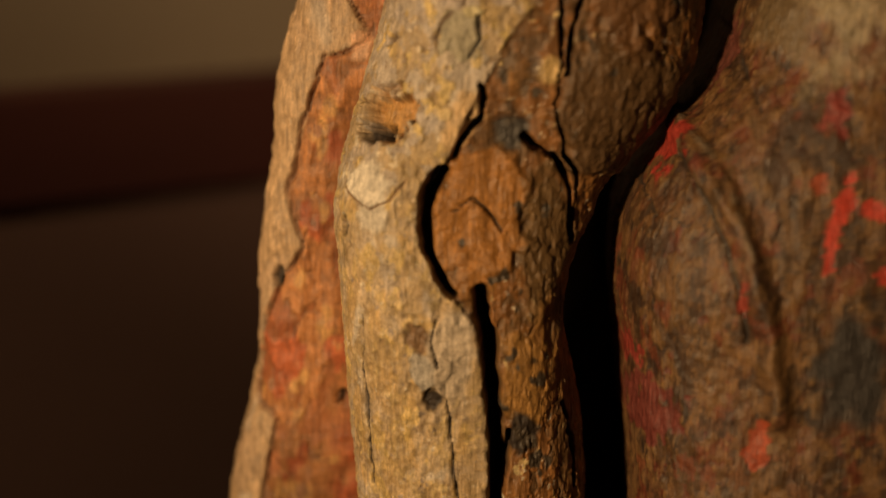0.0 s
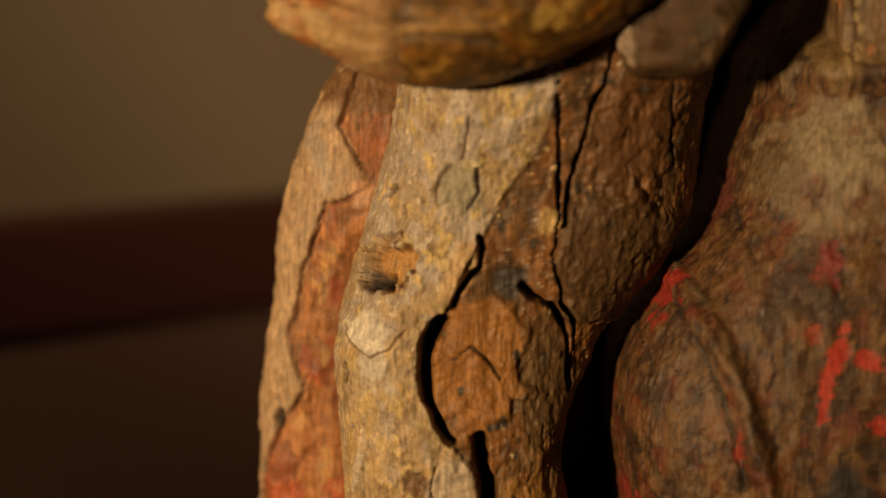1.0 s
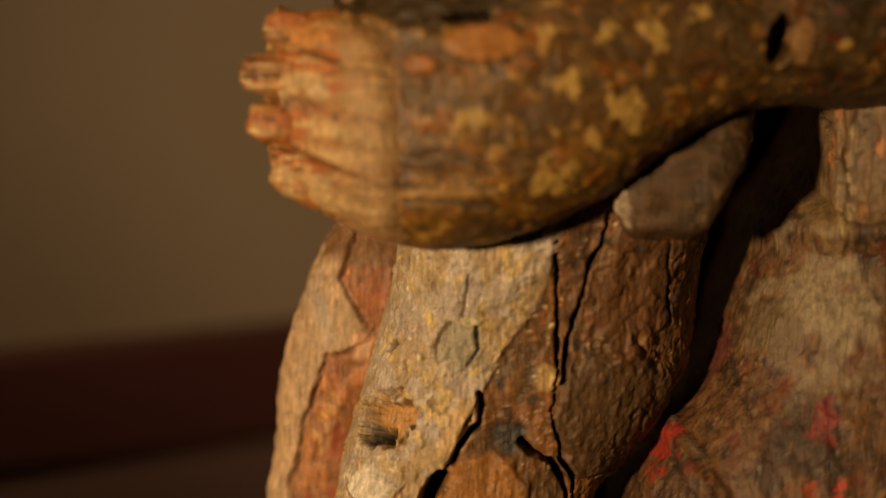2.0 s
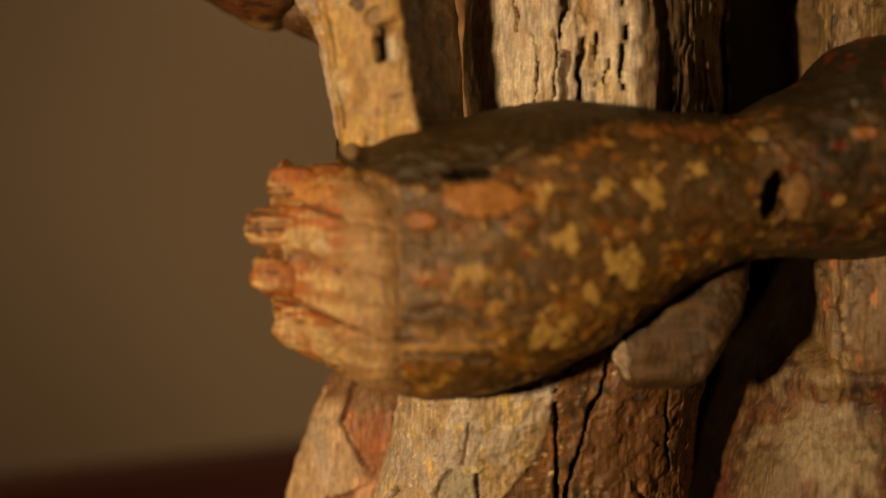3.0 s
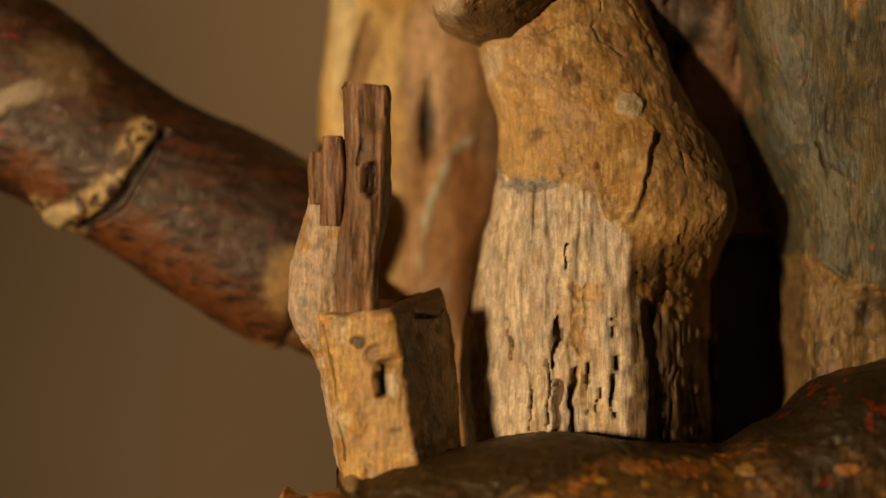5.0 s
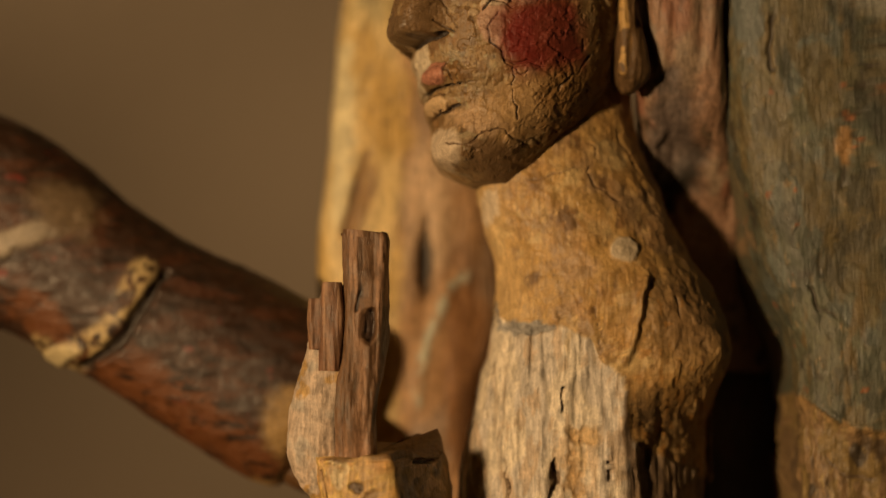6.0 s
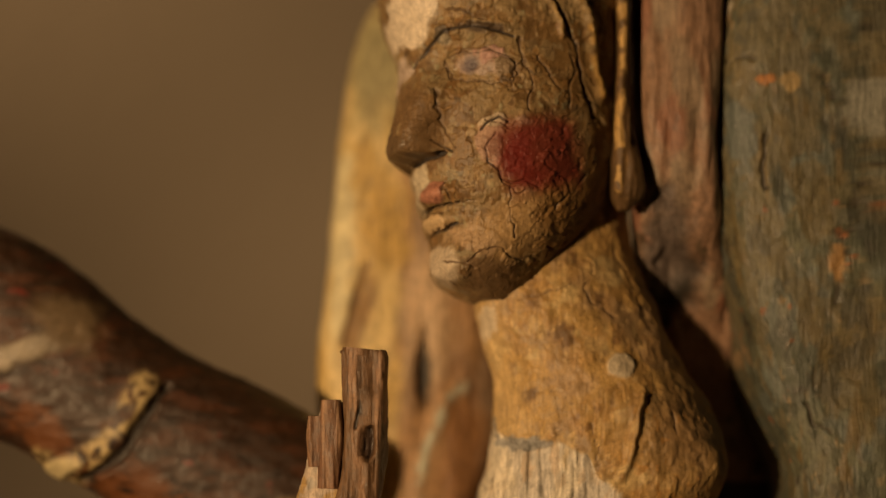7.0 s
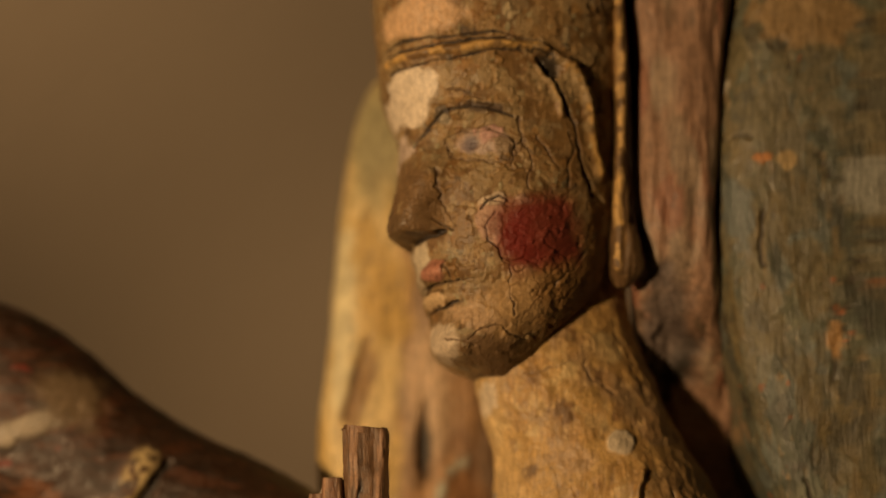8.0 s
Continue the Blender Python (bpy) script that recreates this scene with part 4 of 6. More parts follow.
def legs():
    c = Carving(upright([
        (1.3102, -0.0127, 0.0946, 0.533, 0.03, 2.6, 0), (1.2797, -0.0151, 0.0869, 0.543, 0.034, 2.6, -0.05), (1.2589, -0.0186, 0.0848, 0.546, 0.034, 2.5, -0.1), (1.2438, -0.022, 0.0835, 0.547, 0.034, 2.6, -0.1),
        (1.2305, -0.0259, 0.0796, 0.546, 0.034, 2.6, -0.1), (1.2171, -0.0305, 0.071, 0.545, 0.034, 2.6, -0.12), (1.2037, -0.0348, 0.0597, 0.544, 0.033, 2.7, -0.12), (1.1922, -0.0364, 0.0529, 0.543, 0.033, 2.8, -0.12), (1.1845, -0.0366, 0.0502, 0.542, 0.032, 2.8, -0.1),
        (1.1778, -0.0358, 0.0463, 0.54, 0.032, 2.8, 0), (1.11, -0.0321, 0.0488, 0.54, 0.032, 2.8, 0),
        (1.0851, -0.0293, 0.0501, 0.54, 0.032, 2.8, 0), (1.0491, -0.0257, 0.052, 0.54, 0.03, 2.8, 0), (1.0, -0.02, 0.06, 0.54, 0.03, 2.8, 0)], 440, 640), (0.46, 0.35, 0.21))
    p, x, z = c.rest, c.rest[:, 0], c.rest[:, 2]
    # which side of the long joint: pale shin to one side, dark plug and flap to the other
    joint = np.array([(0.0388, 1.2963), (0.0304, 1.2629), (0.0208, 1.2486), (0.0111, 1.2324), (0.0022, 1.2132), (-0.0065, 1.1975), (-0.0072, 1.1845), (0.0004, 1.1676), (0.0092, 1.1562), (0.0137, 1.1273), (0.0157, 1.096)])
    order = np.argsort(joint[:, 1])
    jx = np.interp(z, joint[order, 1], joint[order, 0]) + 0.0006 * fractal(p, 0.008, 201)
    inner = step(x, jx - 0.0006, jx + 0.0006)
    c.layer((0.47, 0.39, 0.30), (0.010, 0.010, 0.016), 0.1, 0.7, 202)
    c.layer((0.54, 0.38, 0.17), (0.005, 0.005, 0.016), 0.2, 0.8, 203)
    c.layer((0.55, 0.48, 0.38), (0.010, 0.010, 0.012), 0.55, 0.9, 204)
    c.layer((0.30, 0.21, 0.12), (0.003, 0.003, 0.006), 0.7, 1.1, 205)
    zk = (-0.0159, 1.192)[1]
    c.tint((0.50, 0.34, 0.15), (1 - inner) * step(zk - z, 0.0, 0.03) * step(fractal(p, (0.006, 0.006, 0.03), 206), -0.2, 0.5) * 0.7)
    c.tint((0.48, 0.425, 0.355), (1 - inner) * step(z, zk - 0.002, zk + 0.012) * step(fractal(p, (0.012, 0.012, 0.016), 190), -0.5, 0.2) * 0.8)
    c.tint((0.56, 0.42, 0.2), (1 - inner) * step(fractal(p, (0.004, 0.004, 0.007), 189), 0.55, 0.8) * 0.8)
    c.tint((0.34, 0.25, 0.15), (1 - inner) * step(fractal(p, (0.003, 0.004, 0.012), 188), 0.6, 0.9) * 0.6)
    c.tint((0.25, 0.125, 0.04), inner * 0.92)
    c.tint(UMBER, inner * step(fractal(p, (0.006, 0.006, 0.012), 207), 0.1, 0.7))
    c.tint((0.34, 0.21, 0.08), inner * step(fractal(p, (0.004, 0.004, 0.012), 208), 0.55, 0.9))
    c.tint(GREY, inner * step(fractal(p, (0.003, 0.003, 0.004), 209), 0.9, 1.2) * 0.5)
    c.c *= 1 - inner[:, None] * np.array((0.12, 0.26, 0.42))
    c.tint((0.49, 0.43, 0.365), (1 - inner) * step(z, 1.205, 1.225) * step(fractal(p, (0.018, 0.018, 0.022), 187), -0.3, -0.2) * 0.75)
    c.tint((0.60, 0.44, 0.17), (1 - inner) * step(fractal(p, (0.006, 0.006, 0.010), 186), 0.62, 0.7) * 0.8)
    c.rough(0.025, 0.0006, 210)
    c.rough((0.004, 0.004, 0.010), 0.0003, 211)
    c.push(-0.0003 * inner * step(fractal(p, (0.003, 0.004, 0.02), 199), 0.2, 0.8))
    c.rough(0.003, 0.00025, 212)
    c.push(inner * (-0.0008 - 0.0017 * (1 - step(z, 1.222, 1.24))))
    c.layer((0.60, 0.46, 0.22), (0.0025, 0.0025, 0.004), 0.85, 1.05, 198, 0.0002)
    c.layer((0.64, 0.56, 0.42), 0.0022, 0.95, 1.15, 194, 0.0002)
    c.push((0.0003 - 0.0002 * inner) * fractal(p, (0.0018, 0.002, 0.0024), 193, 2))
    c.layer((0.30, 0.24, 0.19), 0.0025, 0.85, 1.1, 197)
    c.crackle[:] = 0.15
    c.plates((0.013, 0.013, 0.018), 680, 0.0003, 0.75, (0.40, 0.29, 0.15), 1 - inner, 0.25, 0.25, 0.5)
    c.plates((0.007, 0.007, 0.011), 681, 0.0005, 0.6, (0.12, 0.07, 0.03), inner, 0.5, 0.4, 0.5)
    c.flake((0.012, 0.01, 0.016), 191, 0.0002, 0.2, 1 - inner)
    c.flake((0.008, 0.008, 0.014), 192, 0.0003, 0.25, inner)
    pale = (1 - inner) * (0.3 + 0.7 * step(z, 1.185, 1.21))
    c.tint((0.62, 0.47, 0.18), pale * step(fractal(p, (0.0040, 0.004, 0.006), 184, 4), 0.55, 0.65) * 0.8)
    c.push(0.0003 * pale * step(fractal(p, (0.0040, 0.004, 0.006), 184, 4), 0.55, 0.65))
    pits = pale * step(fractal(p, (0.0022, 0.0022, 0.003), 183, 3), 0.7, 0.85)
    c.push(-0.0005 * pits)
    c.tint((0.2, 0.135, 0.075), pits * 0.7)
    c.tint((0.42, 0.37, 0.335), pale * step(fractal(p, (0.006, 0.006, 0.005), 182, 4), 0.45, 0.55) * 0.7)
    c.tint((0.70, 0.62, 0.48), pale * step(fractal(p, (0.0028, 0.003, 0.004), 181, 4), 0.8, 0.9) * 0.8)
    flecks = 0.55 * inner * step(fractal(p, (0.004, 0.004, 0.009), 180, 4), 0.45, 0.55)
    c.tint((0.30, 0.145, 0.04), flecks * 0.7)
    c.push(0.0004 * flecks)
    # orange plug with a folded crack
    c.patch(0.0113, 1.191, 0.0154, 0.0214, (0.35, 0.16, 0.04), 0.0014, 0.22, 0.12, 213)
    c.patch(0.0327, 1.1826, 0.0094, 0.0236, (0.15, 0.088, 0.034), 0.0008, 0.35, 0.25, 214)
    c.patch(0.0276, 1.1392, 0.0091, 0.0201, (0.34, 0.18, 0.05), 0.0006, 0.4, 0.3, 215)
    c.patch(0.0251, 1.1179, 0.0048, 0.0066, DARK, 0, 0.4, 0.3, 216)
    c.patch(0.0201, 1.2178, 0.0057, 0.0061, (0.045, 0.04, 0.035), -0.0012, 0.35, 0.25, 217)
    c.patch(0.0559, 1.2233, 0.0197, 0.0233, (0.115, 0.064, 0.026), 0.0022, 0.15, 0.1, 218)
    c.patch(0.0604, 1.2664, 0.0159, 0.023, (0.15, 0.072, 0.027), 0.0016, 0.25, 0.2, 219)
    c.patch(0.0321, 1.2367, 0.0036, 0.0043, (0.58, 0.4, 0.16), 0.0005, 0.25, 0.2, 220)
    c.patch(0.0049, 1.2215, 0.0047, 0.0108, (0.60, 0.42, 0.22), 0.0005, 0.2, 0.25, 221, -28)
    c.tint((0.06, 0.045, 0.03), inner * step(fractal(p, (0.006, 0.006, 0.008), 196), 0.7, 1.0))
    # knee: white patch, hole, loose oval flake
    c.patch(-0.0246, 1.1995, 0.0078, 0.0066, (0.70, 0.65, 0.55), 0.0005, 0.3, 0.2, 222, 0, 0.004)
    c.patch(-0.0232, 1.1892, 0.0047, 0.0044, (0.60, 0.55, 0.46), 0.0002, 0.3, 0.3, 223)
    c.patch(-0.0188, 1.2218, 0.0094, 0.0072, (0.44, 0.25, 0.085), -0.0075, 0.3, 0.14, 224, 35, 0.003)
    c.patch(-0.0239, 1.2163, 0.0043, 0.0031, DARK, -0.006, 0.4, 0.25, 225, 15, 0.003)
    c.patch(0.0043, 1.2477, 0.0064, 0.0085, (0.36, 0.33, 0.24), 0.0006, 0.35, 0.15, 226, -10, 0.003)
    c.patch(0.0083, 1.2554, 0.0032, 0.0018, (0.56, 0.50, 0.30), 0.0006, 0.2, 0.1, 227)
    c.patch(-0.0171, 1.2454, 0.0011, 0.0025, UMBER, -0.002, 0.2, 0.3, 228, -35)
    c.patch(-0.0005, 1.2236, 0.0022, 0.002, (0.64, 0.50, 0.26), 0.0004, 0.25, 0.15, 229)
    c.patch(-0.0057, 1.141, 0.0055, 0.0062, (0.40, 0.37, 0.32), 0.0009, 0.45, 0.15, 230)
    c.patch(-0.0089, 1.1524, 0.004, 0.0044, BROWN, -0.0008, 0.5, 0.2, 231)
    c.patch(-0.0039, 1.1315, 0.0029, 0.0037, DARK, -0.002, 0.4, 0.3, 232)
    c.patch(0.0011, 1.1487, 0.0066, 0.0146, (0.50, 0.42, 0.32), 0.0002, 0.3, 0.3, 233)
    c.patch(-0.0328, 1.186, 0.0013, 0.0036, DARK, -0.003, 0.2, 0.3, 195)
    c.crack([(-0.0331, 1.1994), (-0.03, 1.1953), (-0.0241, 1.1931), (-0.0177, 1.196), (-0.0123, 1.2027)], 0.0007, 0.0007, 0.0004, BROWN, 234)
    c.crack([(-0.0021, 1.2411), (-0.0032, 1.2468), (-0.0004, 1.2525), (0.0021, 1.2554)], 0.0010, 0.001, 0.0004, UMBER, 235)
    c.crack([(0.0103, 1.254), (0.0107, 1.2468), (0.0071, 1.2411)], 0.0009, 0.0012, 0.0004, DARK, 236)
    c.crack([(0.0078, 1.2709), (0.0067, 1.2647), (0.0057, 1.2575)], 0.0008, 0.001, 0.0004, UMBER, 237)
    for n, (line, w, depth) in enumerate((
        ([(-0.0018, 1.2059), (-0.0058, 1.1994), (-0.0072, 1.1901), (-0.0065, 1.1826), (-0.0023, 1.1723), (0.0022, 1.1661)], 0.0030, 0.014),
        ([(0.011, 1.1675), (0.014, 1.1506), (0.0152, 1.1315), (0.0168, 1.114), (0.0166, 1.0923), (0.0171, 1.0723)], 0.0036, 0.016),
        ([(0.0102, 1.2327), (0.0122, 1.2287), (0.0111, 1.2233), (0.0049, 1.2151), (0.0022, 1.2095)], 0.0016, 0.007),
        ([(0.0246, 1.2169), (0.0283, 1.2127), (0.0355, 1.209), (0.0392, 1.2031), (0.0411, 1.192), (0.0418, 1.1808)], 0.0020, 0.010),
        ([(0.0346, 1.2823), (0.0358, 1.2611), (0.0364, 1.2396), (0.0344, 1.2269), (0.0363, 1.2178), (0.0378, 1.2105)], 0.0010, 0.006),
        ([(0.052, 1.291), (0.0504, 1.2823), (0.0453, 1.2735), (0.0428, 1.2611), (0.0394, 1.2504), (0.0379, 1.236)], 0.0014, 0.006),
        )):
        c.crack(line, w, depth, 0.0006, DARK, 240 + n)
    for n, (line, w, depth) in enumerate((
        ([(0.0378, 1.2105), (0.0422, 1.2031), (0.0431, 1.1957), (0.0421, 1.1882)], 0.0012, 0.008),
        ([(0.0022, 1.192), (0.0085, 1.1975), (0.0131, 1.1938), (0.0176, 1.1867)], 0.0007, 0.0016),
        ([(0.0214, 1.1199), (0.0205, 1.1121), (0.0188, 1.1042)], 0.0020, 0.006),
        ([(0.0402, 1.1276), (0.0426, 1.1199), (0.0446, 1.1121), (0.0453, 1.0963)], 0.0016, 0.008),
        ([(0.0707, 1.2806), (0.0719, 1.2682), (0.0731, 1.254)], 0.0008, 0.002),
        ([(-0.0035, 1.1581), (-0.0049, 1.1505), (-0.0026, 1.1429)], 0.0007, 0.0014),
        ([(-0.0271, 1.1581), (-0.0259, 1.1314), (-0.024, 1.1002)], 0.0006, 0.0008), ([(0.0002, 1.1315), (0.002, 1.1121), (0.0039, 1.0963)], 0.0008, 0.0014))):
        c.crack(line, w, depth, 0.0006, DARK, 250 + n)
    return c


def stub():
    """The broken block under the sleeve, pale along its torn edge."""
    c = Carving(upright([(1.324, 0.0683, 0.0966, 0.514, 0.014, 3, 0), (1.3129, 0.0588, 0.0944, 0.512, 0.016, 5.0, 0), (1.3019, 0.0537, 0.09, 0.510, 0.016, 6.0, 0), (1.2925, 0.053, 0.0848, 0.510, 0.016, 6.0, 0),
                         (1.2859, 0.0561, 0.0798, 0.511, 0.015, 6.0, 0), (1.2835, 0.0581, 0.0769, 0.512, 0.012, 3, 0)], 120, 130), (0.075, 0.044, 0.02))
    c.layer((0.06, 0.04, 0.022), 0.008, 0.2, 0.7, 261)
    c.layer((0.14, 0.08, 0.032), 0.004, 0.5, 0.9, 264)
    c.patch(0.0544, 1.2962, 0.0022, 0.0084, (0.60, 0.50, 0.38), 0.0006, 0.3, 0.2, 262, 12, 0.004)
    c.plates(0.007, 266, 0.0004, 0.65, (0.11, 0.06, 0.025), 1.0, 0.5, 0.3, 0.5)
    c.rough(0.005, 0.0004, 263)
    return c


def peg():
    c = Carving(bar([(*(0.0978, 0.535, 1.3227), 0.0034, 0.003, 2.6), (*(0.0971, 0.535, 1.3177), 0.0034, 0.003, 2.6), (*(0.099, 0.537, 1.3118), 0.0022, 0.003, 2.6)], 40, 40), (0.46, 0.4, 0.34))
    c.rough(0.003, 0.0004, 265)
    return c


child = joined("child_statue", [
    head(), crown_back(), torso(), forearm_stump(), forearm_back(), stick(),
    stick_splinter((-0.0355, 0.503, 1.469), (-0.0354, 0.503, 1.4585), (-0.0362, 0.504, 1.4401), 145),
    stick_splinter((-0.0399, 0.504, 1.4637), (-0.0399, 0.504, 1.4567), (-0.0392, 0.505, 1.4476), 147),
    far_arm(), far_arm_root(), legs(), stub(), peg()], WOOD)
tagged(child, "carved wooden seated child with cracked flaking paint and a red cheek", "statue")

# ---- the large robed figure that holds the child: one carved piece ----


def robe_low():
    c = Carving(upright([
        (1.4116, 0.1296, 0.2388, 0.6, 0.06, 2.2, 0), (1.3235, 0.1275, 0.2314, 0.59, 0.06, 2.2, 0), (1.2956, 0.1113, 0.2321, 0.58, 0.062, 2.2, 0), (1.2758, 0.1024, 0.2345, 0.575, 0.062, 3.0, 0), (1.2857, 0.1043, 0.2286, 0.575, 0.064, 3.0, 0),
        (1.2563, 0.0952, 0.2314, 0.572, 0.064, 3.0, 0), (1.235, 0.0883, 0.2353, 0.568, 0.062, 3.0, 0), (1.2215, 0.0793, 0.239, 0.565, 0.062, 3.2, 0), (1.2044, 0.0672, 0.2382, 0.56, 0.06, 3.2, 0), (1.1887, 0.0595, 0.2385, 0.558, 0.06, 3.2, 0),
        (1.1744, 0.0569, 0.2353, 0.555, 0.06, 3.2, 0), (1.1386, 0.0595, 0.2379, 0.553, 0.06, 3.2, 0), (1.1065, 0.0624, 0.2397, 0.55, 0.06, 3.2, 0), 
        (1.0, 0.066, 0.27, 0.55, 0.07, 3.2, 0)], 360, 500), (0.115, 0.066, 0.036))
    p = c.rest
    c.layer((0.129, 0.087, 0.044), (0.012, 0.012, 0.02), 0.0, 0.6, 301)
    c.layer((0.042, 0.032, 0.024), (0.016, 0.016, 0.022), 0.2, 0.7, 302)
    c.layer((0.114, 0.03, 0.02), (0.012, 0.012, 0.018), 0.45, 0.8, 303)
    c.layer((0.167, 0.125, 0.072), (0.004, 0.006, 0.008), 0.5, 0.85, 304, 0.0003)
    c.layer((0.228, 0.182, 0.114), 0.0028, 1.0, 1.2, 346, 0.0002)
    c.layer((0.05, 0.035, 0.022), (0.006, 0.006, 0.016), 0.6, 1.0, 305)
    c.layer((0.228, 0.198, 0.152), (0.002, 0.002, 0.004), 1.05, 1.25, 306, 0.0002)
    c.layer((0.19, 0.125, 0.05), (0.003, 0.003, 0.005), 0.35, 0.8, 347, 0.0002)
    c.layer((0.045, 0.03, 0.022), (0.004, 0.004, 0.006), 0.5, 0.9, 348)
    c.layer((0.13, 0.035, 0.022), (0.005, 0.005, 0.009), 0.6, 0.9, 349)
    c.push(0.00012 * fractal(p, (0.0016, 0.002, 0.003), 350, 2))
    c.layer((0.23, 0.16, 0.065), (0.0022, 0.003, 0.007), 0.55, 0.85, 693, 0.0002)
    c.layer((0.05, 0.032, 0.02), (0.002, 0.003, 0.008), 0.6, 0.9, 694)
    c.flake((0.012, 0.01, 0.018), 299, 0.00016, 0.15, None, (0.15, 0.10, 0.05))
    c.flake(0.005, 298, 0.00018, 0.35)
    c.crackle[:] = 0.14
    c.plates((0.014, 0.014, 0.024), 690, 0.00012, 0.7, (0.16, 0.085, 0.045), 1.0, 0.8, 0.3, 0.6)
    c.plates((0.004, 0.004, 0.008), 691, 0.00018, 0.6, (0.18, 0.12, 0.06), step(fractal(p, 0.03, 692), -0.1, 0.3), 0.4, 0.3, 0.6)
    c.rough((0.023, 0.023, 0.046), 0.0004, 307)
    c.rough((0.005, 0.006, 0.025), 0.0002, 308)
    c.rough(0.0035, 0.00015, 309)
    c.tint((0.052, 0.035, 0.024), step(fractal(p, (0.010, 0.010, 0.016), 685, 5), 0.25, 0.45) * 0.75)
    c.tint((0.21, 0.135, 0.06), step(fractal(p, (0.008, 0.008, 0.014), 686, 5), 0.4, 0.55) * 0.7)
    c.tint((0.17, 0.055, 0.03), step(fractal(p, (0.007, 0.007, 0.010), 687, 5), 0.55, 0.7) * 0.7)
    fine = step(fractal(p, (0.0030, 0.003, 0.0055), 684, 4), 0.4, 0.5)
    c.tint((0.22, 0.15, 0.065), fine * 0.55)
    c.push(0.00025 * fine)
    c.tint((0.04, 0.028, 0.02), step(fractal(p, (0.0035, 0.003, 0.006), 683, 4), 0.5, 0.6) * 0.6)
    c.c *= np.array((0.88, 0.73, 0.64))
    # fold that runs down from the hip
    c.ridge([(0.0728, 1.2264), (0.0804, 1.2083), (0.0898, 1.1919), (0.0957, 1.1753), (0.1008, 1.1566), (0.1044, 1.13)], 0.0036, 0.0042, None)
    c.ridge([(0.0694, 1.2237), (0.0796, 1.2038), (0.0863, 1.1864), (0.0932, 1.1659)], 0.0014, 0.0013, (0.167, 0.114, 0.065))
    c.ridge([(0.0756, 1.2228), (0.0895, 1.201), (0.0955, 1.179)], 0.0010, 0.0010, (0.205, 0.152, 0.099))
    c.crack([(0.0759, 1.2083), (0.0816, 1.1974), (0.0873, 1.1845), (0.0923, 1.1678), (0.0946, 1.1528)], 0.0013, 0.0022, 0.0006, DARK, 310)
    c.crack([(0.0914, 1.2531), (0.0954, 1.2372), (0.0986, 1.2228)], 0.0009, 0.0010, 0.0006, DARK, 311)
    c.crack([(0.0628, 1.201), (0.0675, 1.19)], 0.0009, 0.0008, 0.0005, DARK, 312)
    # pale bare ground
    c.patch(0.1228, 1.2567, 0.0131, 0.0175, (0.274, 0.22, 0.137), 0.0003, 0.8, 0.6, 313, 20, 0.009)
    c.patch(0.1056, 1.2496, 0.007, 0.0105, (0.144, 0.099, 0.049), 0.0003, 0.4, 0.35, 314)
    c.patch(0.1228, 1.2966, 0.0069, 0.0155, (0.213, 0.144, 0.065), 0.0006, 0.4, 0.3, 315)
    c.ridge([(0.126, 1.3034), (0.1274, 1.288), (0.1272, 1.2759)], 0.0008, 0.0008, (0.418, 0.319, 0.152))
    # red remains
    for n, (bx, bz, rx, rz, col, lean) in enumerate((
        (0.0700, 1.2110, 0.0085, 0.0046, (0.33, 0.04, 0.027), 28), (0.0655, 1.2060, 0.005, 0.0050, (0.304, 0.038, 0.027), 0), (0.1231, 1.1974, 0.0036, 0.0078, RED, -14), (0.119, 1.1845, 0.002, 0.0072, RED, -6),
        (0.1325, 1.1956, 0.0036, 0.0032, RED, 0), (0.1154, 1.2029, 0.0025, 0.0032, (0.304, 0.068, 0.03), 0), (0.1373, 1.1753, 0.0032, 0.0025, RED, 0), (0.0984, 1.1205, 0.0033, 0.0076, (0.334, 0.068, 0.03), -6),
        )):
        c.patch(bx, bz, rx, rz, col, -0.0002, 0.6, 0.12, 320 + n, lean, 0.005)
    for n, (bx, bz, rx, rz, col, lean) in enumerate((
        (0.1197, 1.2246, 0.0053, 0.006, (0.205, 0.038, 0.03), 0), (0.0881, 1.246, 0.007, 0.0105, (0.129, 0.042, 0.03), 0), (0.0605, 1.1433, 0.0029, 0.0054, (0.228, 0.038, 0.027), 0),
        (0.0674, 1.1262, 0.0073, 0.0091, (0.152, 0.038, 0.03), 0), (0.0929, 1.1666, 0.0018, 0.0046, (0.251, 0.046, 0.03), 0))):
        c.patch(bx, bz, rx, rz, col, -0.0002, 0.6, 0.12, 335 + n, lean, 0.005)
    c.patch(0.128, 1.1452, 0.0126, 0.018, (0.038, 0.034, 0.032), 0, 0.4, 0.4, 345)
    return c


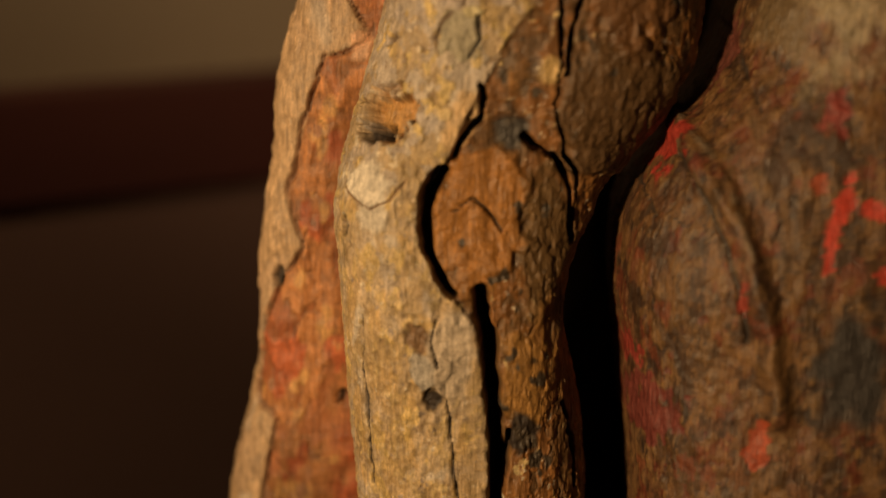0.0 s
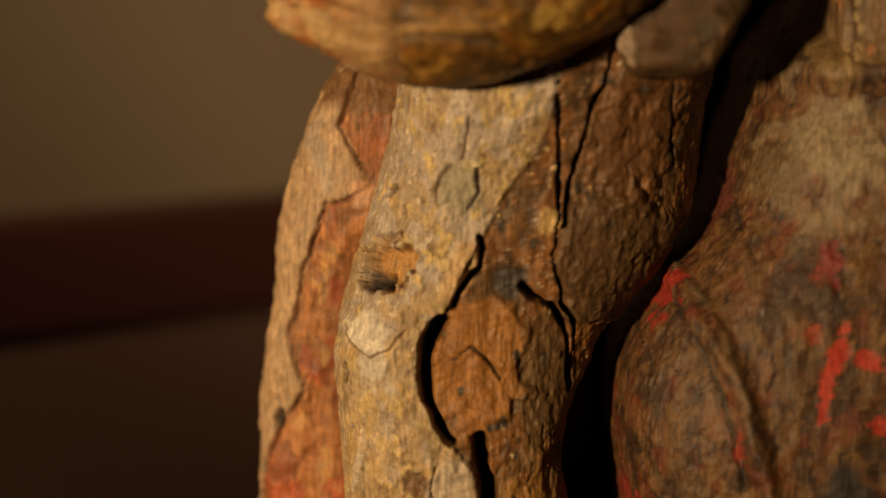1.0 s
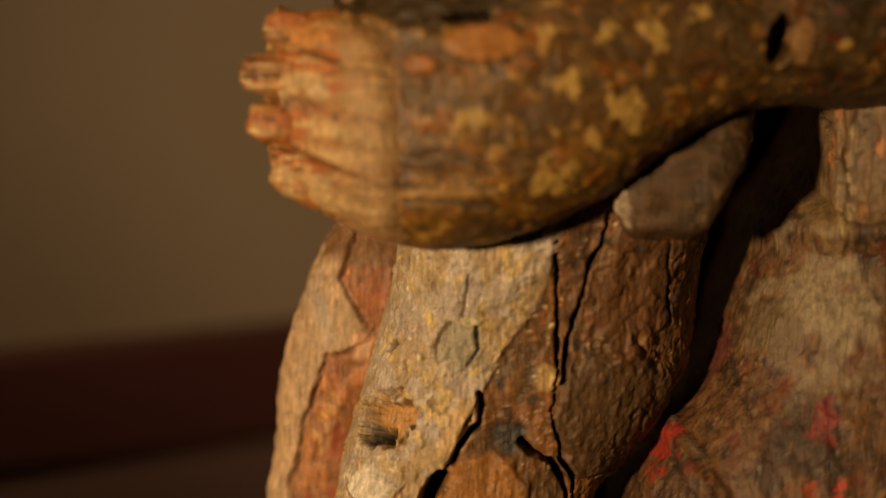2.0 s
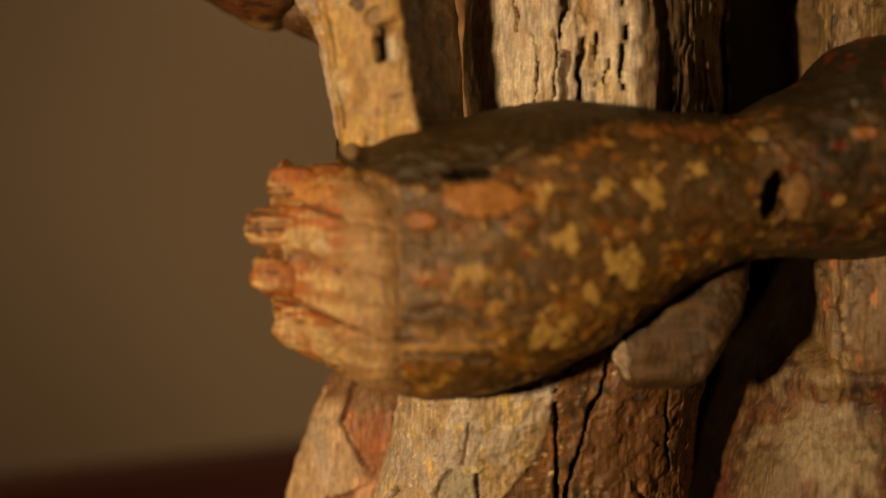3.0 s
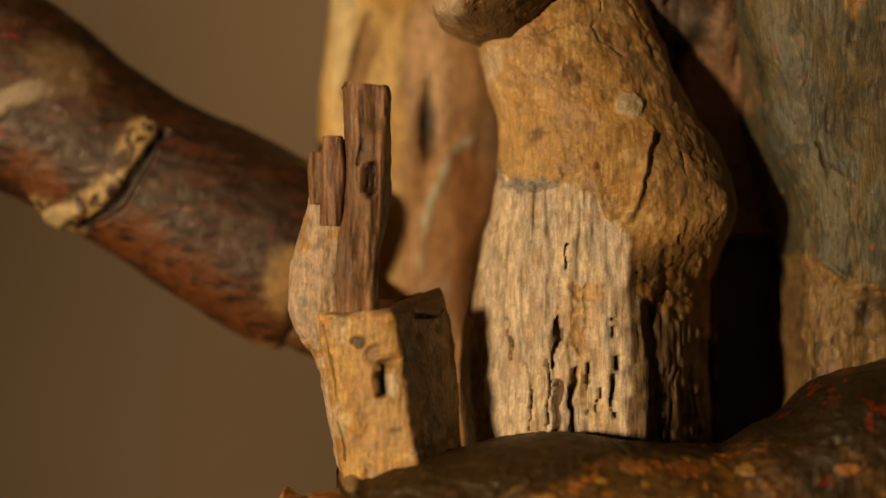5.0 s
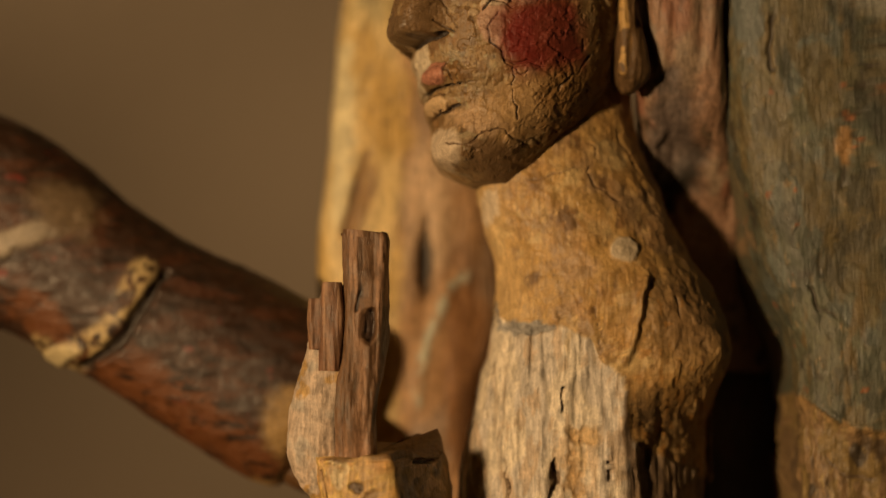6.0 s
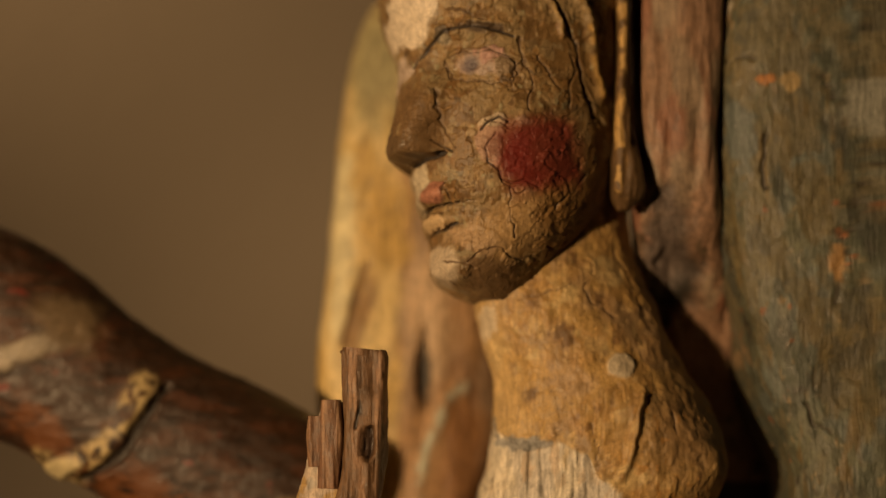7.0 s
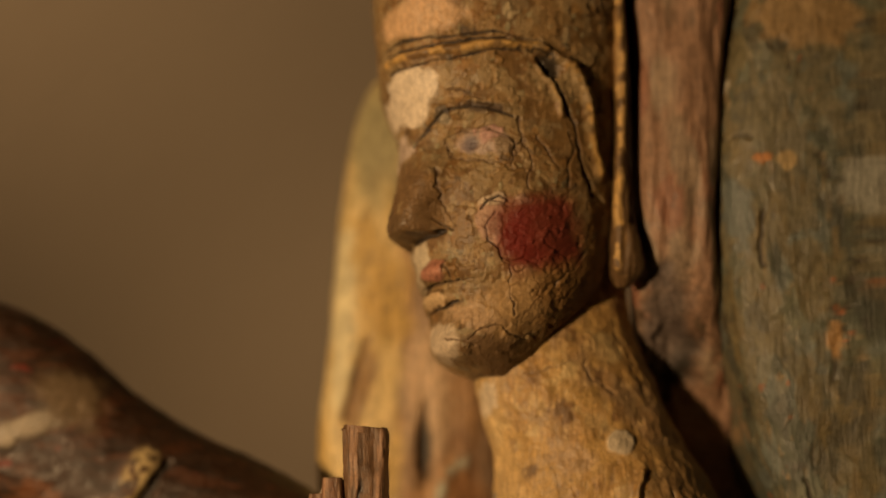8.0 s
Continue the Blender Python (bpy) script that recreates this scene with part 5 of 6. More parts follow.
def robe_fold():
    """The upright pale fold under the sleeve."""
    c = Carving(upright([(1.3307, 0.1228, 0.1758, 0.545, 0.04, 2.4, 0), (1.3095, 0.1228, 0.1798, 0.545, 0.042, 2.4, 0), (1.2882, 0.1234, 0.1839, 0.545, 0.04, 2.4, 0), (1.2683, 0.1269, 0.187, 0.548, 0.036, 2.4, 0),
                         (1.2737, 0.1262, 0.1847, 0.553, 0.03, 2.4, 0), (1.2615, 0.1356, 0.1761, 0.56, 0.014, 2.2, 0)], 220, 180), (0.176, 0.112, 0.056))
    c.layer((0.248, 0.176, 0.088), (0.006, 0.006, 0.02), 0.1, 0.6, 351)
    c.layer((0.104, 0.064, 0.032), (0.006, 0.006, 0.012), 0.4, 0.8, 352)
    c.layer(ORANGE, (0.005, 0.006, 0.012), 0.7, 0.9, 353)
    c.rough((0.006, 0.01, 0.03), 0.0013, 354)
    c.rough(0.003, 0.0003, 355)
    c.crack([(0.1234, 1.3186), (0.1262, 1.3041), (0.1273, 1.2914)], 0.0010, 0.0014, 0.0005, UMBER, 356)
    c.ridge([(0.1288, 1.3186), (0.1282, 1.3041), (0.13, 1.2877)], 0.0011, 0.0012, (0.32, 0.24, 0.128))
    return c


def robe_high():
    c = Carving(upright([
        (1.7767, 0.1215, 0.2849, 0.580, 0.050, 6.0, -0.1), (1.6915, 0.1118, 0.2746, 0.570, 0.052, 6.0, -0.1), (1.6415, 0.1073, 0.269, 0.565, 0.050, 6.0, -0.1), (1.6051, 0.1011, 0.2643, 0.560, 0.048, 6.0, -0.1), (1.5709, 0.0989, 0.2618, 0.560, 0.046, 6.0, -0.1),
        (1.544, 0.0999, 0.2598, 0.560, 0.044, 6.0, -0.1), (1.5175, 0.1035, 0.2578, 0.560, 0.042, 6.0, -0.1), (1.4915, 0.1094, 0.2559, 0.560, 0.042, 6.0, -0.1), (1.4814, 0.1104, 0.2475, 0.560, 0.040, 6.0, -0.1), (1.4667, 0.1156, 0.2472, 0.560, 0.040, 6.0, -0.1),
        (1.4519, 0.1227, 0.2468, 0.560, 0.040, 6.0, -0.1), (1.4121, 0.1234, 0.2459, 0.560, 0.034, 6.0, -0.1), (1.385, 0.1244, 0.2453, 0.560, 0.030, 6.0, -0.1), (1.3622, 0.1253, 0.2448, 0.560, 0.025, 6.0, -0.1)], 290, 440), (0.107, 0.112, 0.076))
    p, x, z = c.rest, c.rest[:, 0], c.rest[:, 2]
    c.layer((0.082, 0.093, 0.071), (0.02, 0.02, 0.03), 0.0, 0.6, 401)
    c.layer((0.138, 0.12, 0.065), (0.012, 0.012, 0.02), 0.3, 0.8, 402)
    c.layer((0.159, 0.159, 0.12), (0.008, 0.008, 0.014), 0.45, 0.85, 403, 0.0002)
    c.layer((0.056, 0.05, 0.036), (0.008, 0.008, 0.01), 0.5, 0.9, 404)
    c.layer((0.258, 0.198, 0.112), (0.003, 0.003, 0.006), 0.95, 1.15, 405, 0.0002)
    c.layer((0.258, 0.103, 0.043), (0.006, 0.006, 0.006), 0.95, 1.2, 406)
    c.rough((0.026, 0.026, 0.043), 0.0008, 407)
    c.rough((0.006, 0.006, 0.018), 0.00018, 408)
    c.rough(0.003, 0.0001, 409)
    c.layer((0.172, 0.146, 0.086), 0.0035, 0.7, 1.0, 415, 0.0002)
    c.layer((0.112, 0.129, 0.112), (0.012, 0.012, 0.018), 0.4, 0.8, 416)
    c.crackle[:] = 0.16
    c.plates((0.016, 0.016, 0.026), 695, 0.0003, 0.7, (0.14, 0.12, 0.07), 1.0, 0.35, 0.15, 0.6)
    c.layer((0.15, 0.115, 0.055), (0.004, 0.006, 0.022), 0.6, 1.0, 696)
    c.layer((0.07, 0.075, 0.055), (0.005, 0.006, 0.014), 0.5, 0.9, 417)
    c.push(0.00015 * fractal(p, (0.002, 0.003, 0.006), 418, 3))
    c.flake((0.014, 0.01, 0.018), 399, 0.0002, 0.15)
    c.tint((0.15, 0.115, 0.05), step(fractal(p, (0.014, 0.014, 0.024), 688, 5), 0.25, 0.5) * 0.6)
    c.tint((0.06, 0.062, 0.05), step(fractal(p, (0.010, 0.010, 0.014), 689, 5), 0.4, 0.6) * 0.6)
    c.c *= 0.92
    hem = np.array([(0.1134, 1.4548), (0.1189, 1.4415), (0.1264, 1.431), (0.1358, 1.4244), (0.149, 1.4196), (0.1735, 1.414)])
    hz = np.interp(x, hem[:, 0], hem[:, 1]) + 0.0012 * fractal(p, 0.01, 410)
    under = step(hz - z, -0.0006, 0.0006)
    c.tint((0.22, 0.145, 0.072), under)
    c.tint((0.095, 0.065, 0.036), under * step(fractal(p, (0.008, 0.008, 0.016), 411), 0.1, 0.6))
    c.push(-0.0018 * under)
    c.tint((0.20, 0.14, 0.055), under * step(fractal(p, (0.005, 0.005, 0.010), 419), 0.1, 0.4))
    # small pale specks: glints put in as colour
    c.tint((0.30, 0.22, 0.10), under * step(fractal(p, 0.003, 398), 0.75, 0.95))
    c.tint((0.06, 0.045, 0.028), under * step(fractal(p, (0.006, 0.006, 0.008), 397), 0.5, 0.8))
    c.push(0.0009 * under * fractal(p, (0.008, 0.008, 0.02), 396) + 0.0004 * under * fractal(p, 0.003, 395))
    c.ridge([(0.1156, 1.4453), (0.1208, 1.4358), (0.1282, 1.4272), (0.1395, 1.4215), (0.1546, 1.4178)], 0.0022, 0.0012, (0.292, 0.189, 0.082))
    c.ridge([(0.1174, 1.4377), (0.1214, 1.4225), (0.1219, 1.4036), (0.1209, 1.3866)], 0.0020, 0.0014, (0.224, 0.15, 0.077))
    c.crack([(0.1244, 1.4225), (0.1227, 1.4074), (0.124, 1.3941)], 0.0010, 0.0012, 0.0006, UMBER, 412)
    c.crack([(0.1318, 1.4111), (0.1374, 1.4055), (0.1483, 1.4036)], 0.0008, 0.0008, 0.0006, UMBER, 413)
    # bright line along the front edge: the light it catches, put into the colour
    lit_rim = np.array([(0.1043, 1.6395), (0.1025, 1.6083), (0.0989, 1.5864), (0.0979, 1.5476), (0.1007, 1.5139), (0.1078, 1.4891)])
    order = np.argsort(lit_rim[:, 1])
    rx = np.interp(z, lit_rim[order, 1], lit_rim[order, 0])
    c.tint((0.292, 0.189, 0.103), (1 - step(x - rx + 0.001 * fractal(p, 0.006, 414), 0.0004, 0.0026)) * step(z, hz, hz + 0.004))
    for n, line in enumerate((
        [(0.1576, 1.5542), (0.1499, 1.5502), (0.1454, 1.54), (0.143, 1.53)], [(0.143, 1.53), (0.1393, 1.5141), (0.1375, 1.5022)], [(0.1144, 1.5623), (0.1128, 1.5501), (0.115, 1.544)],
        [(0.126, 1.4696), (0.1297, 1.462), (0.1353, 1.4601)], [(0.0951, 1.587), (0.1033, 1.5911), (0.1113, 1.5891)], [(0.1333, 1.5829), (0.1389, 1.5726)])):
        c.crack(line, 0.0011, 0.0012, 0.0010, (0.052, 0.043, 0.03), 420 + n)
    for n, (bx, bz, rx2, rz2, col) in enumerate((
        (0.1141, 1.582, 0.0036, 0.0016, (0.36, 0.15, 0.04)), (0.1231, 1.5808, 0.0036, 0.0032, (0.31, 0.224, 0.103)), (0.1009, 1.6121, 0.0033, 0.0069, (0.361, 0.327, 0.258)), (0.1381, 1.518, 0.0024, 0.0087, (0.344, 0.206, 0.086)),
        (0.1509, 1.5726, 0.0072, 0.012, (0.232, 0.232, 0.198)), (0.1312, 1.6334, 0.0184, 0.0102, (0.215, 0.146, 0.069)), (0.1064, 1.5623, 0.0052, 0.012, (0.103, 0.12, 0.112)))):
        c.patch(bx, bz, rx2, rz2, col, 0.0002, 0.4, 0.2, 430 + n)
    return c


def lap():
    """The body behind the child, deep in shade."""
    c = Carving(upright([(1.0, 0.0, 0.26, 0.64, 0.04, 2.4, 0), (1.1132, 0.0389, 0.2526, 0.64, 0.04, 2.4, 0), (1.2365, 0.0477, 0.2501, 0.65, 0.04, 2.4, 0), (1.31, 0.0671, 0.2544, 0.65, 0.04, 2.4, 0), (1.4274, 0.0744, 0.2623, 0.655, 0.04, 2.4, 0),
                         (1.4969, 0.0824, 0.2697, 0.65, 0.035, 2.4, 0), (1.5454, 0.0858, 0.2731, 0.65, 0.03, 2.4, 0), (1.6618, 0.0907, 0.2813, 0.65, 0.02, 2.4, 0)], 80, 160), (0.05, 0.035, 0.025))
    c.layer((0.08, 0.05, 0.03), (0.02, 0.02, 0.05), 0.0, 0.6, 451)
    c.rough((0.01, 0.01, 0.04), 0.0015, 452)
    return c


def inner_sleeve():
    """The faded red lining between the child's head and the mantle."""
    c = Carving(upright([
        (1.7233, 0.069, 0.1155, 0.540, 0.022, 4, 0), (1.6537, 0.0688, 0.1094, 0.540, 0.022, 4, 0), (1.6088, 0.0701, 0.1037, 0.540, 0.022, 4, 0), (1.5651, 0.0707, 0.0999, 0.540, 0.022, 4, 0), (1.54, 0.0703, 0.1011, 0.545, 0.02, 4, 0),
        (1.5159, 0.0732, 0.1069, 0.562, 0.018, 4, 0), (1.4914, 0.0807, 0.1153, 0.58, 0.016, 4, 0), (1.4621, 0.087, 0.1268, 0.6, 0.014, 4, 0), (1.4433, 0.0916, 0.1356, 0.61, 0.012, 4, 0)], 110, 240), (0.25, 0.15, 0.095))
    c.layer((0.24, 0.115, 0.07), (0.012, 0.012, 0.03), 0.2, 0.7, 441)
    c.layer((0.26, 0.19, 0.13), (0.010, 0.010, 0.03), 0.3, 0.8, 442)
    c.layer(UMBER, (0.006, 0.006, 0.02), 0.7, 1.0, 443)
    # near-black patch in a slight dent: the shadow beside the neck as colour
    c.patch(0.0857, 1.5141, 0.0089, 0.0122, (0.03, 0.025, 0.02), -0.003, 0.4, 0.3, 444)
    c.patch(0.0819, 1.5284, 0.0081, 0.0163, (0.13, 0.1, 0.085), -0.001, 0.4, 0.4, 445)
    c.rough((0.006, 0.01, 0.04), 0.0012, 446)
    return c


def sleeve():
    """Forearm and the back of the palm that steadies the child."""
    c = Carving(lying([
        (-0.0347, 1.3149, 1.3612, 0.51, 0.006, 3, 0), (-0.0328, 1.3043, 1.3623, 0.508, 0.018, 3, 0), (-0.0226, 1.2865, 1.3634, 0.506, 0.026, 3, 0), (-0.0119, 1.2813, 1.3652, 0.505, 0.03, 3, 0), (0.0024, 1.2805, 1.3687, 0.505, 0.033, 2.9, 0), 
        (0.0309, 1.2878, 1.3739, 0.505, 0.034, 2.7, 0), (0.0649, 1.3074, 1.3719, 0.506, 0.031, 2.5, 0), (0.0813, 1.318, 1.3704, 0.508, 0.03, 2.4, 0), (0.0915, 1.3222, 1.3698, 0.51, 0.03, 2.4, 0),
        (0.1018, 1.3235, 1.3752, 0.512, 0.032, 2.4, 0), (0.1112, 1.3237, 1.3796, 0.514, 0.034, 2.4, 0), (0.1229, 1.3237, 1.3896, 0.518, 0.038, 2.4, 0), (0.1427, 1.3228, 1.3957, 0.524, 0.044, 2.4, 0), 
        (0.2249, 1.3148, 1.402, 0.55, 0.05, 2.4, 0)], 320, 570), (0.094, 0.052, 0.018))
    p, x, z = c.rest, c.rest[:, 0], c.rest[:, 2]
    c.layer((0.14, 0.078, 0.022), (0.016, 0.016, 0.010), 0.0, 0.6, 501)
    c.layer(UMBER, (0.010, 0.010, 0.008), 0.3, 0.8, 502)
    c.layer((0.214, 0.083, 0.02), (0.008, 0.008, 0.006), 0.5, 0.85, 503)
    c.layer((0.301, 0.188, 0.063), (0.006, 0.006, 0.005), 0.62, 0.8, 504, 0.0002)
    c.layer((0.067, 0.047, 0.02), (0.009, 0.009, 0.009), 0.5, 0.9, 505)
    c.layer(DARK, (0.004, 0.004, 0.003), 0.85, 1.1, 506)
    far = (0.1032, 1.3505)[0]
    c.crackle[:] = 0.3
    lowz = (0.0191, 1.3252)[1]
    c.tint((0.248, 0.139, 0.033), (1 - step(z, lowz - 0.012, lowz + 0.014)) * step(fractal(p, (0.008, 0.008, 0.006), 498), -0.1, 0.5) * (1 - step(x, far - 0.02, far)) * 0.8)
    c.layer((0.389, 0.25, 0.074), (0.0035, 0.0035, 0.003), 0.75, 1.0, 499, 0.0002)
    c.flake((0.012, 0.01, 0.006), 496, 0.00015, 0.2)
    c.layer((0.30, 0.13, 0.03), (0.010, 0.006, 0.004), 0.75, 1.0, 497)
    # the upper side is tinted nearly black
    top = np.array([(-0.0381, 1.3539), (-0.0247, 1.3502), (-0.0045, 1.3472), (0.0123, 1.3505), (0.0292, 1.3573), (0.0493, 1.3657), (0.0695, 1.367), (0.0896, 1.3682), (0.1064, 1.3707), (0.1313, 1.3724), (0.1702, 1.3741)])
    tz = np.interp(x, top[:, 0], top[:, 1]) + 0.0016 * fractal(p, 0.012, 507)
    over = step(z - tz, -0.0012, 0.0016)
    c.tint((0.031, 0.022, 0.011), over * 0.9)
    c.push(-0.0006 * over)
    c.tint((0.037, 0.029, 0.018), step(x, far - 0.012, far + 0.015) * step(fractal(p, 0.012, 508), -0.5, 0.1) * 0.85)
    c.tint((0.201, 0.033, 0.016), step(x, far, far + 0.015) * step(fractal(p, 0.006, 509), 0.55, 0.8))
    # pale bare wood toward the fingers
    k = (-0.0146, 1.3252)[0]
    bare = (1 - step(x + 0.0008 * fractal(p, 0.008, 510), k - 0.0005, k + 0.0005)) * (1 - over)
    c.tint((0.281, 0.166, 0.075), bare * 0.9)
    c.tint((0.322, 0.132, 0.036), bare * step(fractal(p, (0.010, 0.01, 0.004), 511), 0.0, 0.5))
    c.tint((0.348, 0.227, 0.11), bare * step(fractal(p, (0.008, 0.01, 0.005), 512), 0.4, 0.7))
    c.p[:, 1] += np.clip(k - x, 0, 1) * 0.35 * c.front
    c.c *= np.array((1.08, 0.96, 0.55))
    # colours dim toward the right end, standing in for weaker light
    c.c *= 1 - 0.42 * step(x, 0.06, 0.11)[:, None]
    c.plates((0.012, 0.010, 0.007), 519, 0.00014, 0.7, (0.10, 0.058, 0.02), 1 - over, 0.4, 0.2, 0.6)
    c.rough((0.03, 0.03, 0.012), 0.0008, 513)
    c.rough((0.014, 0.010, 0.005), 0.0003, 514)
    c.rough(0.003, 0.00022, 515)
    c.patch(0.007, 1.3515, 0.0074, 0.0017, BLACK, -0.008, 0.12, 0.2, 516, 2)
    c.ridge([(0.014, 1.3522), (0.0207, 1.3564), (0.0258, 1.3598)], 0.0012, 0.0008, (0.161, 0.11, 0.047))
    c.patch(0.0982, 1.3441, 0.0035, 0.0074, BLACK, -0.012, 0.08, 0.15, 517, -10)
    c.patch(0.1049, 1.3438, 0.0037, 0.0057, (0.241, 0.132, 0.047), 0.0006, 0.25, 0.2, 518)
    for n, (bx, bz, rx, rz) in enumerate((
        (0.0612, 1.3462, 0.0037, 0.0037), (0.047, 1.3475, 0.003, 0.0025), (0.0353, 1.331, 0.0044, 0.004), (0.052, 1.3252, 0.0054, 0.0037), (0.0431, 1.3148, 0.0024, 0.0025),
        (0.0318, 1.3049, 0.0057, 0.0044), (0.0738, 1.3522, 0.0034, 0.0024), (0.0545, 1.3202, 0.0027, 0.003), (0.0073, 1.3225, 0.004, 0.003), (0.03, 1.3468, 0.0034, 0.002), (0.1184, 1.3431, 0.0022, 0.0013))):
        c.patch(bx, bz, rx, rz, (0.44, 0.285, 0.07), 0.0003, 0.75, 0.12, 520 + n, 20, 0.003)
    c.patch(0.0107, 1.3438, 0.0118, 0.0044, (0.36, 0.15, 0.025), 0.0006, 0.35, 0.2, 541, 6)
    c.patch(-0.007, 1.3374, 0.0054, 0.0027, (0.322, 0.121, 0.024), 0.0006, 0.3, 0.2, 542)
    c.patch(0.0006, 1.3002, 0.0152, 0.002, (0.348, 0.199, 0.059), 0.0005, 0.3, 0.2, 543)
    c.patch(0.0594, 1.3643, 0.0047, 0.002, (0.281, 0.121, 0.027), 0.0003, 0.35, 0.2, 544)
    c.patch(0.0762, 1.363, 0.0061, 0.0024, (0.201, 0.072, 0.02), 0.0003, 0.35, 0.2, 545)
    c.patch(0.125, 1.3632, 0.0044, 0.002, (0.281, 0.11, 0.024), 0.0003, 0.35, 0.2, 546)
    c.patch(0.0939, 1.3627, 0.003, 0.002, (0.281, 0.166, 0.047), 0.0003, 0.35, 0.2, 547)
    c.patch(-0.0297, 1.3596, 0.0034, 0.0037, (0.268, 0.188, 0.11), 0.0003, 0.25, 0.2, 548)
    for n, line in enumerate((
        [(-0.0163, 1.3007), (-0.0011, 1.3019), (0.0158, 1.3012)], [(-0.0112, 1.3269), (0.0023, 1.3252), (0.0157, 1.3269)], [(-0.0079, 1.31), (0.0023, 1.311), (0.0141, 1.3063)],
        [(-0.0146, 1.2964), (-0.0045, 1.2971), (0.0124, 1.2956)], [(-0.0112, 1.3185), (0.0006, 1.3168)])):
        c.crack(line, 0.0010, 0.0009, 0.0006, UMBER, 550 + n)
    return c


def streaked(c, seed):
    """Bare orange wood with pale and dark streaks along the fingers."""
    c.layer((0.56, 0.39, 0.18), (0.018, 0.010, 0.0030), 0.2, 0.4, seed)
    c.layer((0.40, 0.14, 0.035), (0.016, 0.008, 0.0028), 0.2, 0.45, seed + 1)
    c.layer((0.13, 0.058, 0.02), (0.014, 0.008, 0.0016), 0.55, 0.75, seed + 2)
    c.rough((0.016, 0.008, 0.003), 0.0005, seed + 3)
    c.rough(0.004, 0.0002, seed + 4)
    return c


def palm():
    c = Carving(lying([
        (-0.0559, 1.3129, 1.3365, 0.512, 0.006, 2.6, 0), (-0.0535, 1.3031, 1.35, 0.51, 0.014, 3, 0), (-0.0461, 1.2974, 1.3526, 0.508, 0.019, 3.4, 0), (-0.0333, 1.2895, 1.3541, 0.505, 0.024, 3.4, 0),
        (-0.0243, 1.2848, 1.3513, 0.503, 0.0275, 3.2, 0), (-0.0172, 1.2827, 1.3486, 0.503, 0.0282, 3.2, 0), (-0.011, 1.2823, 1.3441, 0.505, 0.0275, 3.2, 0), (-0.0012, 1.2864, 1.3404, 0.507, 0.022, 3, 0)], 260, 240), (0.446, 0.249, 0.094))
    streaked(c, 561)
    k = (-0.0317, 1.325)[0]
    flat = step(c.rest[:, 0] + 0.0012 * fractal(c.rest, 0.008, 566), k - 0.001, k + 0.002)
    c.tint((0.40, 0.27, 0.13), flat * 0.6)
    for n, line in enumerate(([(-0.0592, 1.3431), (-0.0455, 1.3417), (-0.0319, 1.3383)], [(-0.0593, 1.3284), (-0.0439, 1.326), (-0.0302, 1.3225)], [(-0.0559, 1.3136), (-0.0422, 1.3102), (-0.0285, 1.3054)])):
        c.crack(line, 0.0018, 0.0026, 0.0006, (0.2, 0.1, 0.04), 570 + n)
    for n, line in enumerate(([(-0.0319, 1.3366), (-0.0165, 1.334)], [(-0.0311, 1.322), (-0.0165, 1.3203)], [(-0.0285, 1.3054), (-0.0165, 1.3014)], [(-0.0319, 1.3143), (-0.0165, 1.3123)])):
        c.crack(line, 0.0010, 0.0008, 0.0008, (0.26, 0.146, 0.058), 576 + n)
    c.patch(-0.0367, 1.3292, 0.0031, 0.0027, (0.558, 0.404, 0.223), 0.0008, 0.3, 0.2, 580)
    c.patch(-0.0385, 1.3011, 0.0068, 0.0037, (0.558, 0.387, 0.187), 0.0004, 0.4, 0.2, 581, -25)
    c.patch(-0.0418, 1.3457, 0.0075, 0.0027, (0.502, 0.232, 0.058), 0.0004, 0.4, 0.2, 582)
    return c


def fingertip(a, b, c0, thick, seed):
    return streaked(Carving(bar([(*a, thick * 0.55, thick * 0.6, 3.2), (*b, thick * 0.9, thick * 0.9, 3.2), (*c0, thick * 0.9, thick, 3.2)], 70, 90), (0.428, 0.224, 0.079)), seed)


robed = joined("robed_statue", [
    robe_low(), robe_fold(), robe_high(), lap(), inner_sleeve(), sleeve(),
    palm(),
    fingertip((-0.0537, 0.498, 1.3476), (-0.0486, 0.497, 1.3473), (-0.0382, 0.499, 1.3454), 0.0072, 601),
    fingertip((-0.0601, 0.498, 1.3349), (-0.0539, 0.496, 1.3343), (-0.0382, 0.498, 1.3317), 0.0077, 606),
    fingertip((-0.058, 0.498, 1.3207), (-0.0522, 0.496, 1.3195), (-0.0382, 0.498, 1.3154), 0.0079, 611),
    fingertip((-0.0517, 0.498, 1.3055), (-0.047, 0.497, 1.3035), (-0.0365, 0.498, 1.2984), 0.0073, 616)], WOOD)
tagged(robed, "large carved wooden robed figure with worn green and red paint", "statue")

# ---- carved pieces that stand behind ----


